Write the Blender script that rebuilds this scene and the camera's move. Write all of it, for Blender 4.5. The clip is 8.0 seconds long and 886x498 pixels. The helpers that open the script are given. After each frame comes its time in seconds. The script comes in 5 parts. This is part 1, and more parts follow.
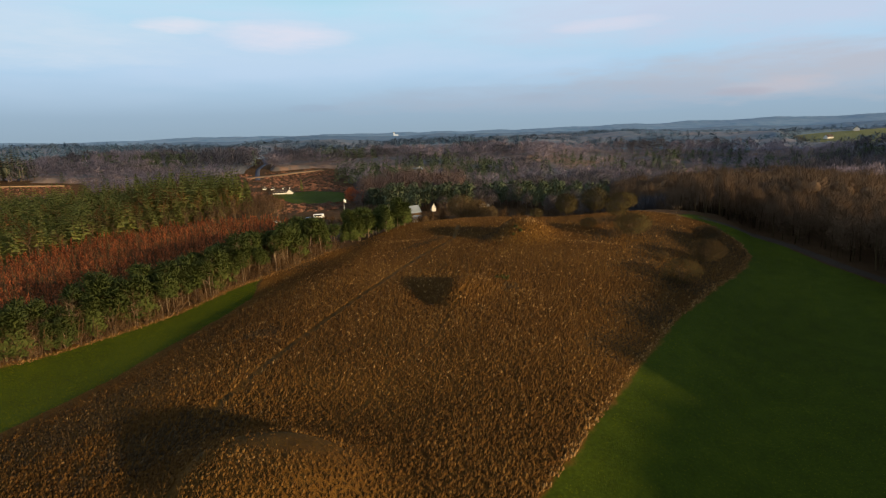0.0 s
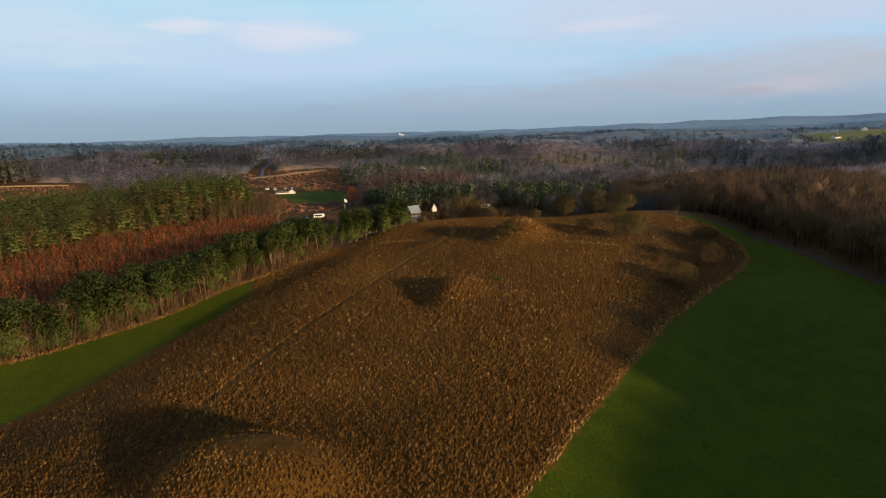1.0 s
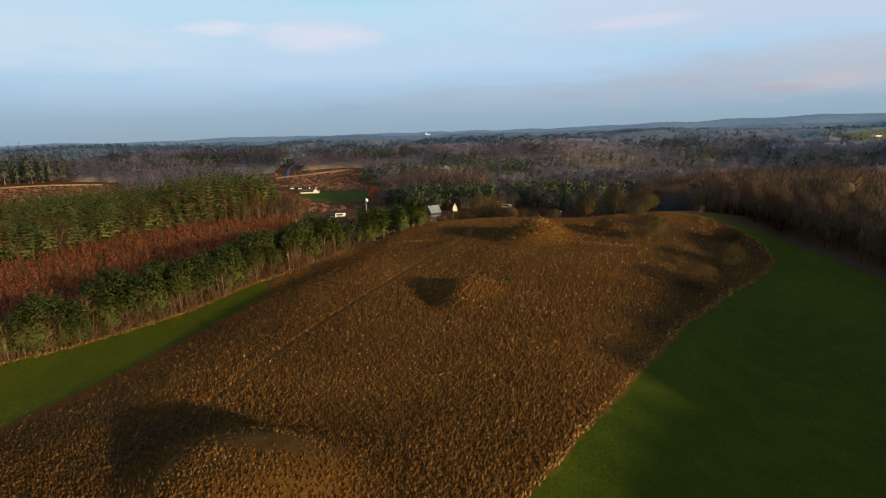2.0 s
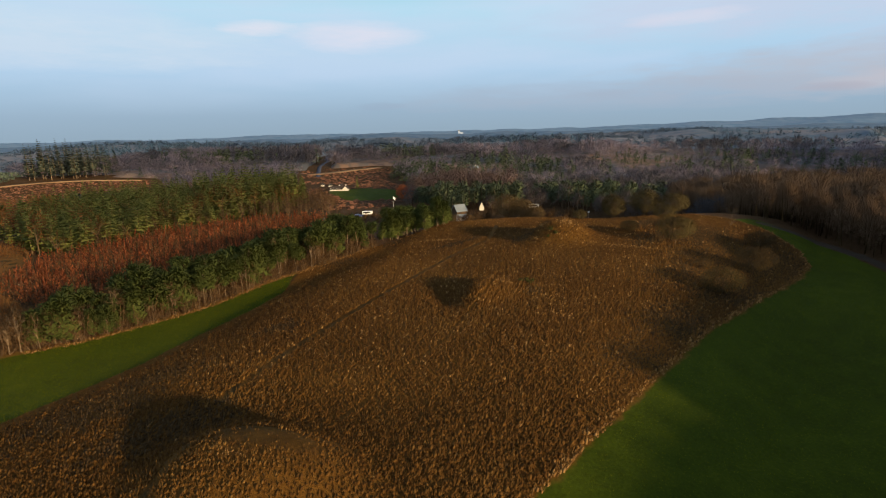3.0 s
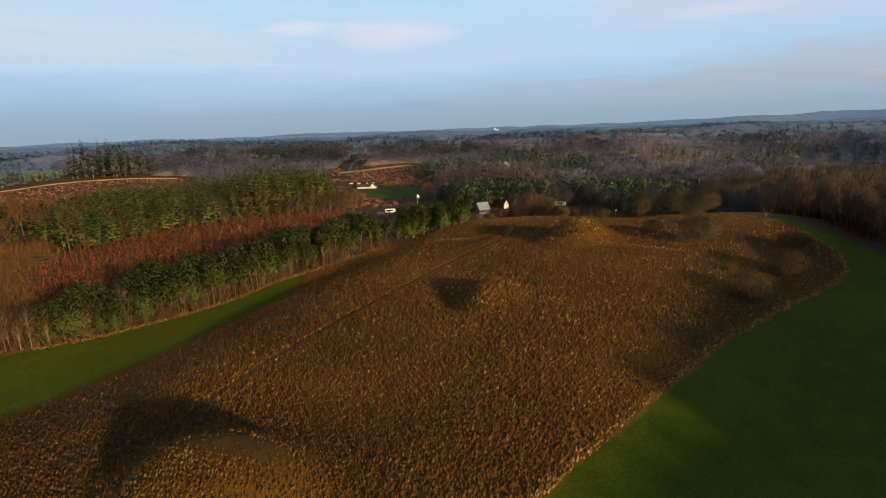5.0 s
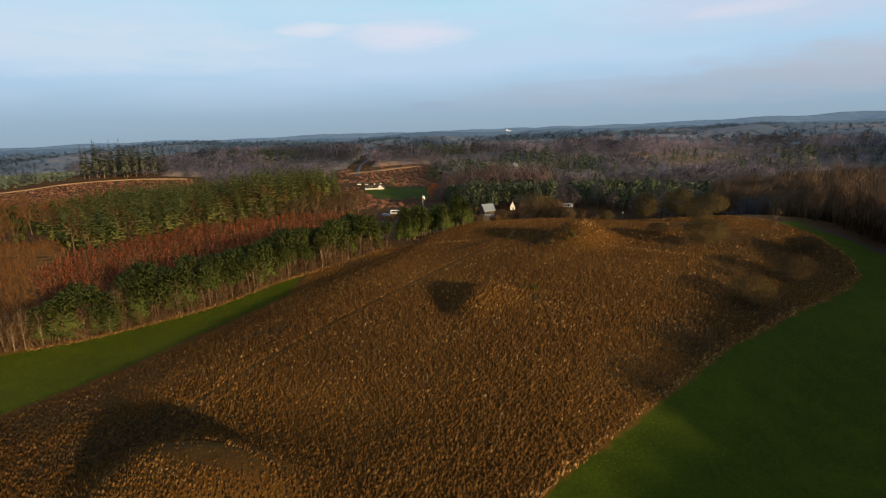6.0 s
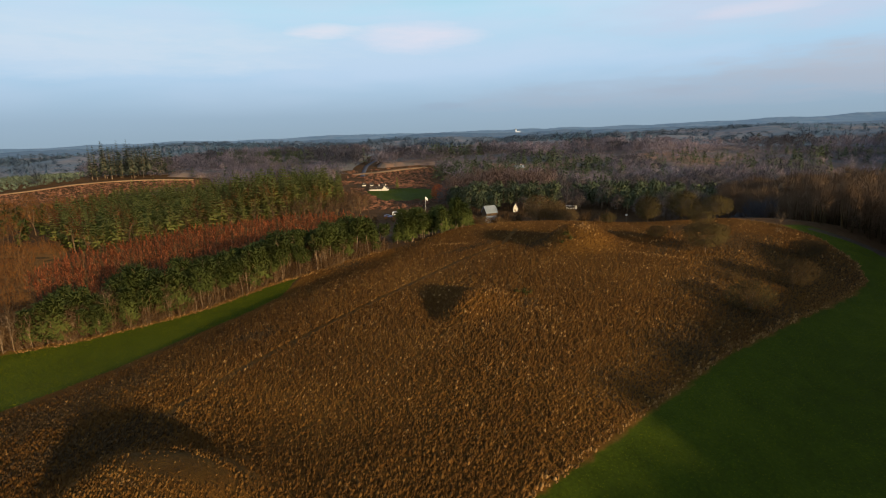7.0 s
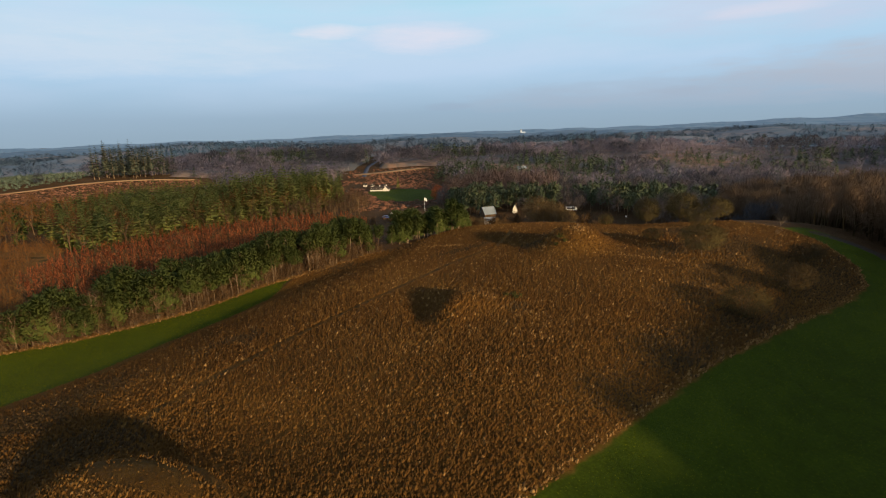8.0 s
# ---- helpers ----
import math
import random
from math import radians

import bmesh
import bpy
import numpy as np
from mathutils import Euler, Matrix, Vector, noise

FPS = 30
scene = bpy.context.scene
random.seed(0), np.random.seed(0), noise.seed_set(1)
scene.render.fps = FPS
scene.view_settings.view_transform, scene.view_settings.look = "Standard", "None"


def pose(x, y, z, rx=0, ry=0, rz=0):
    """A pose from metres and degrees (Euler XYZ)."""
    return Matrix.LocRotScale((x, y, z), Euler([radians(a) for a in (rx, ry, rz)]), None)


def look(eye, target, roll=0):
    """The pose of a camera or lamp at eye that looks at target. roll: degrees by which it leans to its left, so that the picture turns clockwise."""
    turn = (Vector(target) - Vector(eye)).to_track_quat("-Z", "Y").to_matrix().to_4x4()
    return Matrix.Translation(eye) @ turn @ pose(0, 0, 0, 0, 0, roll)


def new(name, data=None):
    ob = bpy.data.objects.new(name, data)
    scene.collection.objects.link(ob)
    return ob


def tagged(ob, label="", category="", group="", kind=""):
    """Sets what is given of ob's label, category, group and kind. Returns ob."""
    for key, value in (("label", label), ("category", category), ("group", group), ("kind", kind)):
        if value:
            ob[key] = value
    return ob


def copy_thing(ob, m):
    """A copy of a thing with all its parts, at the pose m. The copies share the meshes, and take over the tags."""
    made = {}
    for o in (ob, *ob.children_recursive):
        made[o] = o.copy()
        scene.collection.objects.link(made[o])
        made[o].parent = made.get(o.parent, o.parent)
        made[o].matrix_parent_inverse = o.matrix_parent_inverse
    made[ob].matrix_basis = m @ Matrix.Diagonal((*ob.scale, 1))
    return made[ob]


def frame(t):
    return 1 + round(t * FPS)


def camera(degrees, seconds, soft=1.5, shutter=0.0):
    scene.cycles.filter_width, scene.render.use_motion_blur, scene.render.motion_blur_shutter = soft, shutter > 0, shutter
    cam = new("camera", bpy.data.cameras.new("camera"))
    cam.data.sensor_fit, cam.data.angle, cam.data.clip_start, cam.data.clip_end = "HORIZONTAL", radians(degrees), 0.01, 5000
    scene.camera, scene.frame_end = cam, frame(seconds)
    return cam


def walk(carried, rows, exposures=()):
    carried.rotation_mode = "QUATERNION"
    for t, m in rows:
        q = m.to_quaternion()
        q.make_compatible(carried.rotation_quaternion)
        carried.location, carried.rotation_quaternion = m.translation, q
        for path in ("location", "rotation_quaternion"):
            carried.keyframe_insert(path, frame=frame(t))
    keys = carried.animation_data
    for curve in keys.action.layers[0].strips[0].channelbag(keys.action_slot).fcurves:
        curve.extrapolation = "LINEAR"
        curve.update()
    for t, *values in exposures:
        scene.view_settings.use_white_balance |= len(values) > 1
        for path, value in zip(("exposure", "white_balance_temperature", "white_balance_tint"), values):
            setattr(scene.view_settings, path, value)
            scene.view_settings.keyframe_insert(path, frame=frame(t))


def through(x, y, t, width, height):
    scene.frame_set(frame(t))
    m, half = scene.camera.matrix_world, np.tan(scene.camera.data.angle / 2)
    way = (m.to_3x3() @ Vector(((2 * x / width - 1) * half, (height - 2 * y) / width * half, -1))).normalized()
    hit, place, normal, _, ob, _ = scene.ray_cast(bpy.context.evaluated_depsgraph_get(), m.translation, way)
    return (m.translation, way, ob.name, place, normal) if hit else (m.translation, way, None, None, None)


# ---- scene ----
cam = camera(79.0, 8.0, soft=1.1)
PATH = [
    (0, (-0.088, 0.316, 40.056), (-0.08, 2.269, 39.623), -1.6),
    (0.5, (1.328, 0.531, 40.082), (1.327, 2.483, 39.649), -1.6),
    (1, (2.903, 0.742, 40.08), (2.889, 2.694, 39.647), -1.6),
    (1.5, (4.432, 0.956, 40.084), (4.375, 2.908, 39.652), -1.7),
    (2.8, (8.4, 1.939, 40.095), (8.196, 3.881, 39.661), -1.7),
    (3, (8.977, 2.21, 40.089), (8.749, 4.149, 39.655), -1.6),
    (3.5, (10.449, 3.134, 40.005), (10.168, 5.066, 39.568), -1.6),
    (4, (11.995, 4.211, 39.874), (11.68, 6.137, 39.436), -1.7),
    (4.5, (13.567, 5.582, 39.771), (13.227, 7.503, 39.33), -1.9),
    (4.7, (14.201, 6.133, 39.752), (13.853, 8.052, 39.311), -2.0),
    (6, (18.292, 9.726, 39.526), (17.887, 11.636, 39.091), -2.1),
    (6.5, (19.92, 11.144, 39.508), (19.496, 13.05, 39.075), -2.1),
    (7, (21.673, 12.676, 39.423), (21.233, 14.578, 38.993), -2.1),
    (7.5, (23.144, 14.024, 39.354), (22.694, 15.925, 38.926), -2.0),
    (8, (24.523, 15.338, 39.282), (24.064, 17.237, 38.854), -2.0),
]
walk(cam, [(t, look(eye, target, roll)) for t, eye, target, roll in PATH])

# ---- world, sun ----
SUN_AZ, SUN_EL = radians(129), radians(10.4)      # clockwise from +y, above the horizon
SUN_DIR = Vector((math.sin(SUN_AZ) * math.cos(SUN_EL), math.cos(SUN_AZ) * math.cos(SUN_EL), math.sin(SUN_EL)))


class Nodes:
    """A short way to write node trees."""

    def __init__(self, tree):
        self.tree = tree
        tree.nodes.clear()

    def add(self, kind, links=None, **values):
        n = self.tree.nodes.new(kind)
        for key, value in values.items():
            setattr(n, key, value)
        for key, value in (links or {}).items():
            if isinstance(value, bpy.types.NodeSocket):
                self.tree.links.new(value, n.inputs[key])
            else:
                n.inputs[key].default_value = value
        return n

    def ramp(self, fac, stops, mode="LINEAR"):
        n = self.tree.nodes.new("ShaderNodeValToRGB")
        n.color_ramp.interpolation = mode
        while len(n.color_ramp.elements) < len(stops):
            n.color_ramp.elements.new(0.5)
        for e, (p, c) in zip(n.color_ramp.elements, stops):
            e.position, e.color = p, (*c, 1) if len(c) == 3 else (c[0], c[0], c[0], 1)
        self.tree.links.new(fac, n.inputs["Fac"])
        return n.outputs["Color"]

    def math(self, op, a, b=0.0, clamp=False):
        n = self.add("ShaderNodeMath", {0: a, 1: b}, operation=op, use_clamp=clamp)
        return n.outputs[0]

    def mix(self, fac, a, b, blend="MIX"):
        n = self.add("ShaderNodeMix", None, data_type="RGBA", blend_type=blend)
        for key, value in ((0, fac), (6, a), (7, b)):
            if isinstance(value, bpy.types.NodeSocket):
                self.tree.links.new(value, n.inputs[key])
            else:
                n.inputs[key].default_value = value if key == 0 else (*value, 1)
        return n.outputs[2]

    def noise(self, vector, scale, detail=3.0, rough=0.55):
        return self.add("ShaderNodeTexNoise", {"Vector": vector, "Scale": scale, "Detail": detail, "Roughness": rough}).outputs["Fac"]


def build_world():
    world = bpy.data.worlds.new("winter_sky")
    scene.world = world
    world.use_nodes = True
    k = Nodes(world.node_tree)
    sky = k.add("ShaderNodeTexSky", None, sky_type="NISHITA", sun_disc=False, sun_elevation=SUN_EL, sun_rotation=SUN_AZ,
                air_density=1.2, dust_density=1.5, ozone_density=2.0, altitude=60)
    way = k.add("ShaderNodeTexCoord").outputs["Generated"]
    part = k.add("ShaderNodeSeparateXYZ", {0: way})
    up = k.math("MAXIMUM", part.outputs["Z"], 0.0)
    clear = k.mix(1.0, sky.outputs["Color"], (SKY, SKY, SKY), "MULTIPLY")
    # a thin high veil, palest low down, thinning towards the zenith
    veil = k.ramp(up, [(0.0, (0.31, 0.425, 0.535)), (0.035, (0.335, 0.47, 0.61)), (0.10, (0.43, 0.64, 0.85)), (0.2, (0.46, 0.76, 0.92)), (0.32, (0.40, 0.55, 0.64)),
                       (0.55, (0.27, 0.33, 0.38)), (1.0, (0.20, 0.24, 0.29))])
    mid = k.mix(0.95, clear, veil)
    round_ = k.math("ARCTAN2", part.outputs["X"], part.outputs["Y"])
    # drifting cloud, stretched along the horizon
    flat = k.add("ShaderNodeMapping", {"Vector": way, "Scale": (1.5, 1.5, 8.0), "Location": (0.35, 0.1, 0.2)}).outputs[0]
    soft, curl = k.noise(flat, 1.5, 4.0, 0.5), k.noise(flat, 6.0, 4.0, 0.6)
    high = k.ramp(up, [(0.03, (0.0,)), (0.10, (0.55,)), (0.2, (0.9,)), (0.6, (0.3,))])
    amount = k.math("MULTIPLY", k.ramp(soft, [(0.36, (0.0,)), (0.62, (0.85,))]), high)
    mid = k.mix(amount, mid, (0.60, 0.70, 0.87))
    ragged = k.math("MULTIPLY", k.math("SUBTRACT", curl, 0.5), 1.8)
    for a, e, wide, tall, colour, much in CLOUDS:
        dx = k.math("DIVIDE", k.math("SUBTRACT", round_, a), wide)
        dy = k.math("DIVIDE", k.math("SUBTRACT", part.outputs["Z"], e), tall)
        q = k.math("ADD", k.math("ADD", k.math("MULTIPLY", dx, dx), k.math("MULTIPLY", dy, dy)), ragged)
        mid = k.mix(k.math("MULTIPLY", k.ramp(q, [(0.0, (1.0,)), (0.45, (0.55,)), (1.0, (0.0,))]), much), mid, colour)
    out = k.add("ShaderNodeBackground", {"Color": mid, "Strength": 1.0})
    k.add("ShaderNodeOutputWorld", {"Surface": out.outputs[0]})


SKY = 0.06
# soft clouds: bearing and height in radians, half width, half height, colour, density
CLOUDS = [(0.75, 0.075, 0.62, 0.050, (0.50, 0.51, 0.58), 0.8), (0.20, 0.050, 0.42, 0.030, (0.40, 0.47, 0.58), 0.6), (0.55, 0.17, 0.55, 0.06, (0.58, 0.63, 0.79), 0.7),
          (-0.75, 0.14, 0.40, 0.05, (0.68, 0.75, 0.86), 0.6), (-0.26, 0.160, 0.13, 0.028, (0.74, 0.75, 0.86), 0.8), (-0.42, 0.172, 0.07, 0.014, (0.80, 0.78, 0.86), 0.7),
          (0.29, 0.162, 0.10, 0.014, (0.72, 0.72, 0.83), 0.6), (0.56, 0.054, 0.09, 0.015, (0.56, 0.54, 0.60), 0.6), (0.50, 0.046, 0.05, 0.008, (0.44, 0.44, 0.52), 0.7),
          (-0.22, 0.043, 0.045, 0.008, (0.33, 0.42, 0.55), 0.4), (0.17, 0.050, 0.07, 0.012, (0.38, 0.45, 0.56), 0.4)]
build_world()
lamp = bpy.data.lights.new("sun", "SUN")
lamp.energy, lamp.angle, lamp.color = 7.0, radians(2.4), (1.0, 0.71, 0.365)
sun = new("sun", lamp)
sun.matrix_world = look(SUN_DIR * 300, (0, 0, 0))


# ---- materials ----
def surface(name, stops, rough=0.9, grain=3.0, patch=0.05, island=0.5, bump=0.0, tint=None, metal=0.0, spec=0.2, through=0.0, tone=False):
    """A matt natural surface: colours run over a mix of fine grain, broad patches and a value of each loose piece."""
    m = bpy.data.materials.new(name)
    m.use_nodes = True
    k = Nodes(m.node_tree)
    where = k.add("ShaderNodeNewGeometry")
    fine = k.noise(where.outputs["Position"], grain, 4.0)
    broad = k.noise(where.outputs["Position"], patch, 3.0)
    value = k.math("ADD", k.math("MULTIPLY", fine, 0.5 * (1 - island)), k.math("MULTIPLY", broad, 0.5 * (1 - island) + 0.25 * island))
    value = k.math("ADD", value, k.math("MULTIPLY", where.outputs["Random Per Island"], 0.75 * island))
    if tone:                                              # one value for each crown of a closed canopy
        each = k.add("ShaderNodeAttribute", None, attribute_name="tone").outputs["Fac"]
        value = k.math("ADD", k.math("MULTIPLY", value, 0.55), k.math("MULTIPLY", each, 0.45))
    colour = k.ramp(value, stops)
    if tint:
        wide = k.ramp(k.noise(where.outputs["Position"], patch * 0.6, 2.0), [(0.42, (0.0,)), (0.6, (1.0,))])
        colour = k.mix(wide, colour, tint)
    inputs = {"Base Color": colour, "Roughness": rough, "Metallic": metal, "Specular IOR Level": spec}
    if bump:
        inputs["Normal"] = k.add("ShaderNodeBump", {"Height": fine, "Strength": bump, "Distance": 0.05}).outputs[0]
    face = k.add("ShaderNodeBsdfPrincipled", inputs).outputs[0]
    if through:                                           # light that passes between twigs or through leaves
        back = k.add("ShaderNodeBsdfTranslucent", {"Color": colour}).outputs[0]
        face = k.add("ShaderNodeMixShader", {0: through, 1: face, 2: back}).outputs[0]
    k.add("ShaderNodeOutputMaterial", {"Surface": face})
    return m


def ground_material():
    """Heath soil, meadow, rough verge and wood floor, told apart by the plan's distances stored on the sheet."""
    m = bpy.data.materials.new("ground_cover")
    m.use_nodes = True
    k = Nodes(m.node_tree)
    at = k.add("ShaderNodeNewGeometry").outputs["Position"]
    fine, mid, broad = k.noise(at, 2.2, 5.0, 0.65), k.noise(at, 0.25, 4.0), k.noise(at, 0.035, 3.0)
    value = k.math("ADD", k.math("MULTIPLY", fine, 0.45), k.math("ADD", k.math("MULTIPLY", mid, 0.3), k.math("MULTIPLY", broad, 0.25)))
    grass = k.ramp(value, [(0.30, (0.022, 0.034, 0.0012)), (0.5, (0.043, 0.065, 0.0024)), (0.68, (0.076, 0.099, 0.005))])
    soil = k.ramp(value, [(0.3, (0.066, 0.030, 0.0055)), (0.5, (0.122, 0.058, 0.011)), (0.7, (0.180, 0.090, 0.019))])
    litter = k.ramp(value, [(0.3, (0.030, 0.017, 0.008)), (0.5, (0.065, 0.036, 0.016)), (0.7, (0.11, 0.066, 0.030))])
    verge = k.ramp(value, [(0.3, (0.10, 0.048, 0.012)), (0.5, (0.17, 0.085, 0.023)), (0.7, (0.26, 0.14, 0.042))])

    def edge(attribute, width):
        d = k.add("ShaderNodeAttribute", None, attribute_name=attribute).outputs["Fac"]
        d = k.math("ADD", d, k.math("MULTIPLY", k.math("SUBTRACT", mid, 0.5), 2.2))
        return k.math("ADD", k.math("DIVIDE", d, width), 0.5, clamp=True)
    colour = k.mix(edge("meadow", 0.8), litter, grass)
    stubble = k.ramp(value, [(0.3, (0.11, 0.12, 0.045)), (0.7, (0.22, 0.22, 0.10))])
    colour = k.mix(edge("stubble", 20.0), colour, stubble)
    colour = k.mix(edge("verge", 1.2), colour, verge)
    colour = k.mix(edge("heath", 0.7), colour, soil)
    worn_and_shaded = k.ramp(value, [(0.3, (0.040, 0.025, 0.008)), (0.7, (0.090, 0.056, 0.018))])
    colour = k.mix(edge("path", 0.5), colour, worn_and_shaded)
    gravel = k.ramp(value, [(0.3, (0.036, 0.028, 0.023)), (0.7, (0.074, 0.057, 0.046))])
    colour = k.mix(edge("track", 0.8), colour, gravel)
    sward = k.ramp(value, [(0.3, (0.048, 0.023, 0.004)), (0.5, (0.084, 0.043, 0.008)), (0.7, (0.130, 0.072, 0.015))])
    colour = k.mix(edge("mound", 1.0), colour, sward)
    # dark line along the mound's crest: worn edge plus its painted shade
    colour = k.mix(edge("scarp", 0.6), colour, worn_and_shaded)
    blade = k.noise(at, 7.0, 4.0, 0.7)
    bump = k.add("ShaderNodeBump", {"Height": blade, "Strength": 1.0, "Distance": 0.25}).outputs[0]
    bsdf = k.add("ShaderNodeBsdfPrincipled", {"Base Color": colour, "Roughness": 0.95, "Specular IOR Level": 0.1, "Normal": bump})
    k.add("ShaderNodeOutputMaterial", {"Surface": bsdf.outputs[0]})
    return m


GROUND = ground_material()
HEATH = surface("dry_moor_grass", [(0.2, (0.0474, 0.0205, 0.0036)), (0.44, (0.0783, 0.0350, 0.0062)), (0.60, (0.1093, 0.0518, 0.0101)), (0.78, (0.2232, 0.1232, 0.0320))], grain=1.5, patch=0.05, island=0.34)
STRAW = surface("pale_straw", [(0.2, (0.0652, 0.0305, 0.0087)), (0.5, (0.1847, 0.0956, 0.0282)), (0.8, (0.3911, 0.2336, 0.0869))], grain=1.5, patch=0.08, island=0.5)
NEEDLE = surface("pine_needles", [(0.2, (0.0289, 0.0414, 0.0111)), (0.5, (0.0751, 0.0963, 0.0234)), (0.8, (0.1533, 0.1723, 0.0444))], grain=0.5, patch=0.12, island=0.22, through=0.3)
SPRUCE = surface("spruce_needles", [(0.2, (0.0895, 0.1118, 0.0297)), (0.5, (0.1852, 0.2069, 0.0563)), (0.8, (0.3220, 0.3188, 0.1002))], grain=0.3, patch=0.05, island=0.25, through=0.4)
BARK = surface("pine_bark", [(0.3, (0.045, 0.028, 0.016)), (0.5, (0.095, 0.060, 0.034)), (0.7, (0.20, 0.135, 0.080))], grain=4.0, patch=0.3, island=0.2)
PALEBARK = surface("pale_pine_bark", [(0.3, (0.10, 0.07, 0.045)), (0.5, (0.20, 0.14, 0.09)), (0.7, (0.34, 0.26, 0.18))], grain=3.0, patch=0.3, island=0.2)
TWIG = surface("bare_twigs", [(0.2, (0.0688, 0.0375, 0.015)), (0.5, (0.131, 0.075, 0.0325)), (0.8, (0.225, 0.131, 0.06))], grain=0.6, patch=0.05, through=0.3)
RUSSET = surface("russet_beech_leaves", [(0.2, (0.2808, 0.0745, 0.0272)), (0.5, (0.5615, 0.1544, 0.0518)), (0.8, (0.9909, 0.2619, 0.0765))], grain=0.5, patch=0.04, island=0.3, through=0.35)
# Distance haze is mixed into the next three wood colours.
MIDWOOD = surface("hazed_winter_wood", [(0.3, (0.2695, 0.2532, 0.3220)), (0.5, (0.3799, 0.3110, 0.3523)), (0.70, (0.4908, 0.3696, 0.3751))], grain=0.12, patch=0.018, island=0.1, through=0.4, tint=(0.1089, 0.1014, 0.1145))
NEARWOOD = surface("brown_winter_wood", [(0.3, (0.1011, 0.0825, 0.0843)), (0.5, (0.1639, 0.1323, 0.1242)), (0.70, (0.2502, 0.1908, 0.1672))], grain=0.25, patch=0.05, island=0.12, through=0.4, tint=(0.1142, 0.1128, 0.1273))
COPPERWOOD = surface("copper_brown_wood", [(0.3, (0.1428, 0.0967, 0.0882)), (0.5, (0.2098, 0.1412, 0.1213)), (0.70, (0.2944, 0.1995, 0.1664))], grain=0.2, patch=0.05, island=0.05, through=0.08)
BRACKEN = surface("red_brown_bracken", [(0.3, (0.1509, 0.0742, 0.0517)), (0.5, (0.2264, 0.1106, 0.0743)), (0.70, (0.3126, 0.1568, 0.1021))], grain=0.4, patch=0.03, island=0.1)
# White church walls with blue haze mixed into the colour.
HAZEWHITE = surface("hazed_whitewash", [(0.3, (0.3200, 0.4000, 0.5440)), (0.7, (0.4000, 0.4800, 0.6290))], grain=2.0, patch=0.4, island=0.0)
# Conifer green, lightened and greyed to put haze into the colour.
MIDPINE = surface("hazed_green_conifers", [(0.3, (0.0641, 0.0874, 0.0497)), (0.5, (0.1040, 0.1316, 0.0702)), (0.70, (0.1558, 0.1798, 0.0898))], grain=0.12, patch=0.03, island=0.06, through=0.1)
# Far woods: blue haze painted into the base colours, stronger with each band.
FARWOOD = surface("hazed_far_wood", [(0.24, (0.0874, 0.1235, 0.1776)), (0.38, (0.1190, 0.1423, 0.1880)), (0.52, (0.1516, 0.1590, 0.1933)), (0.68, (0.1887, 0.1779, 0.1981))], grain=0.05, patch=0.008, island=0.0, tint=(0.0817, 0.1281, 0.1905), tone=True)
FARPINE = surface("far_haze_conifers", [(0.3, (0.0917, 0.1690, 0.2408)), (0.5, (0.1229, 0.2129, 0.2890)), (0.70, (0.1605, 0.2568, 0.3291))], grain=0.05, patch=0.008, island=0.03, through=0.05)
HAZEWOOD = surface("hazed_hill_wood", [(0.24, (0.0615, 0.1295, 0.2266)), (0.5, (0.0879, 0.1592, 0.2631)), (0.70, (0.1187, 0.1811, 0.2708))], grain=0.016, patch=0.004, island=0.0, tone=True)
HAZEHORIZON = surface("hazed_horizon_wood", [(0.24, (0.1098, 0.2105, 0.3462)), (0.5, (0.1394, 0.2398, 0.3733)), (0.70, (0.1732, 0.2643, 0.3895))], grain=0.008, patch=0.002, island=0.0, tone=True)
# Filler sheet under the twigs: shade between them and haze in its colour.
MIDCANOPY = surface("shaded_canopy_filler", [(0.24, (0.0858, 0.0754, 0.0745)), (0.38, (0.1287, 0.0931, 0.0816)), (0.52, (0.1594, 0.1061, 0.0859)), (0.68, (0.1898, 0.1188, 0.0902))], grain=0.5, patch=0.018, island=0.0, tint=(0.0736, 0.0815, 0.0975), tone=True)
WHITE = surface("whitewashed_wall", [(0.3, (0.5412, 0.5248, 0.4920)), (0.7, (0.6724, 0.6560, 0.6314))], grain=2.0, patch=0.4, island=0.0, bump=0.1)
SLATE = surface("grey_roof", [(0.3, (0.1275, 0.1573, 0.1913)), (0.7, (0.2125, 0.2507, 0.2932))], rough=0.5, grain=2.0, patch=0.4, island=0.0, bump=0.1)
DARKROOF = surface("dark_roof", [(0.3, (0.030, 0.024, 0.022)), (0.7, (0.075, 0.060, 0.052))], rough=0.8, grain=2.0, patch=0.4, island=0.0, bump=0.2)
GLASS = surface("dark_pane", [(0.3, (0.015, 0.018, 0.022)), (0.7, (0.03, 0.034, 0.04))], rough=0.15, island=0.0, spec=0.6)
ASPHALT = surface("road_asphalt", [(0.3, (0.0384, 0.0461, 0.0742)), (0.7, (0.0666, 0.0768, 0.1152))], grain=1.0, patch=0.05, island=0.0)
SAND = surface("bare_sand", [(0.3, (0.1584, 0.0936, 0.0504)), (0.7, (0.3024, 0.1944, 0.1080))], grain=0.6, patch=0.05, island=0.0)
TIMBER = surface("weathered_timber", [(0.3, (0.12, 0.085, 0.055)), (0.7, (0.26, 0.19, 0.13))], grain=6.0, patch=0.8, island=0.2)
OLIVETWIG = surface("olive_brown_twigs", [(0.2, (0.0405, 0.0315, 0.0112)), (0.5, (0.0751, 0.0585, 0.0210)), (0.8, (0.1202, 0.0946, 0.0372))], grain=0.4, patch=0.1, island=0.25, through=0.3)
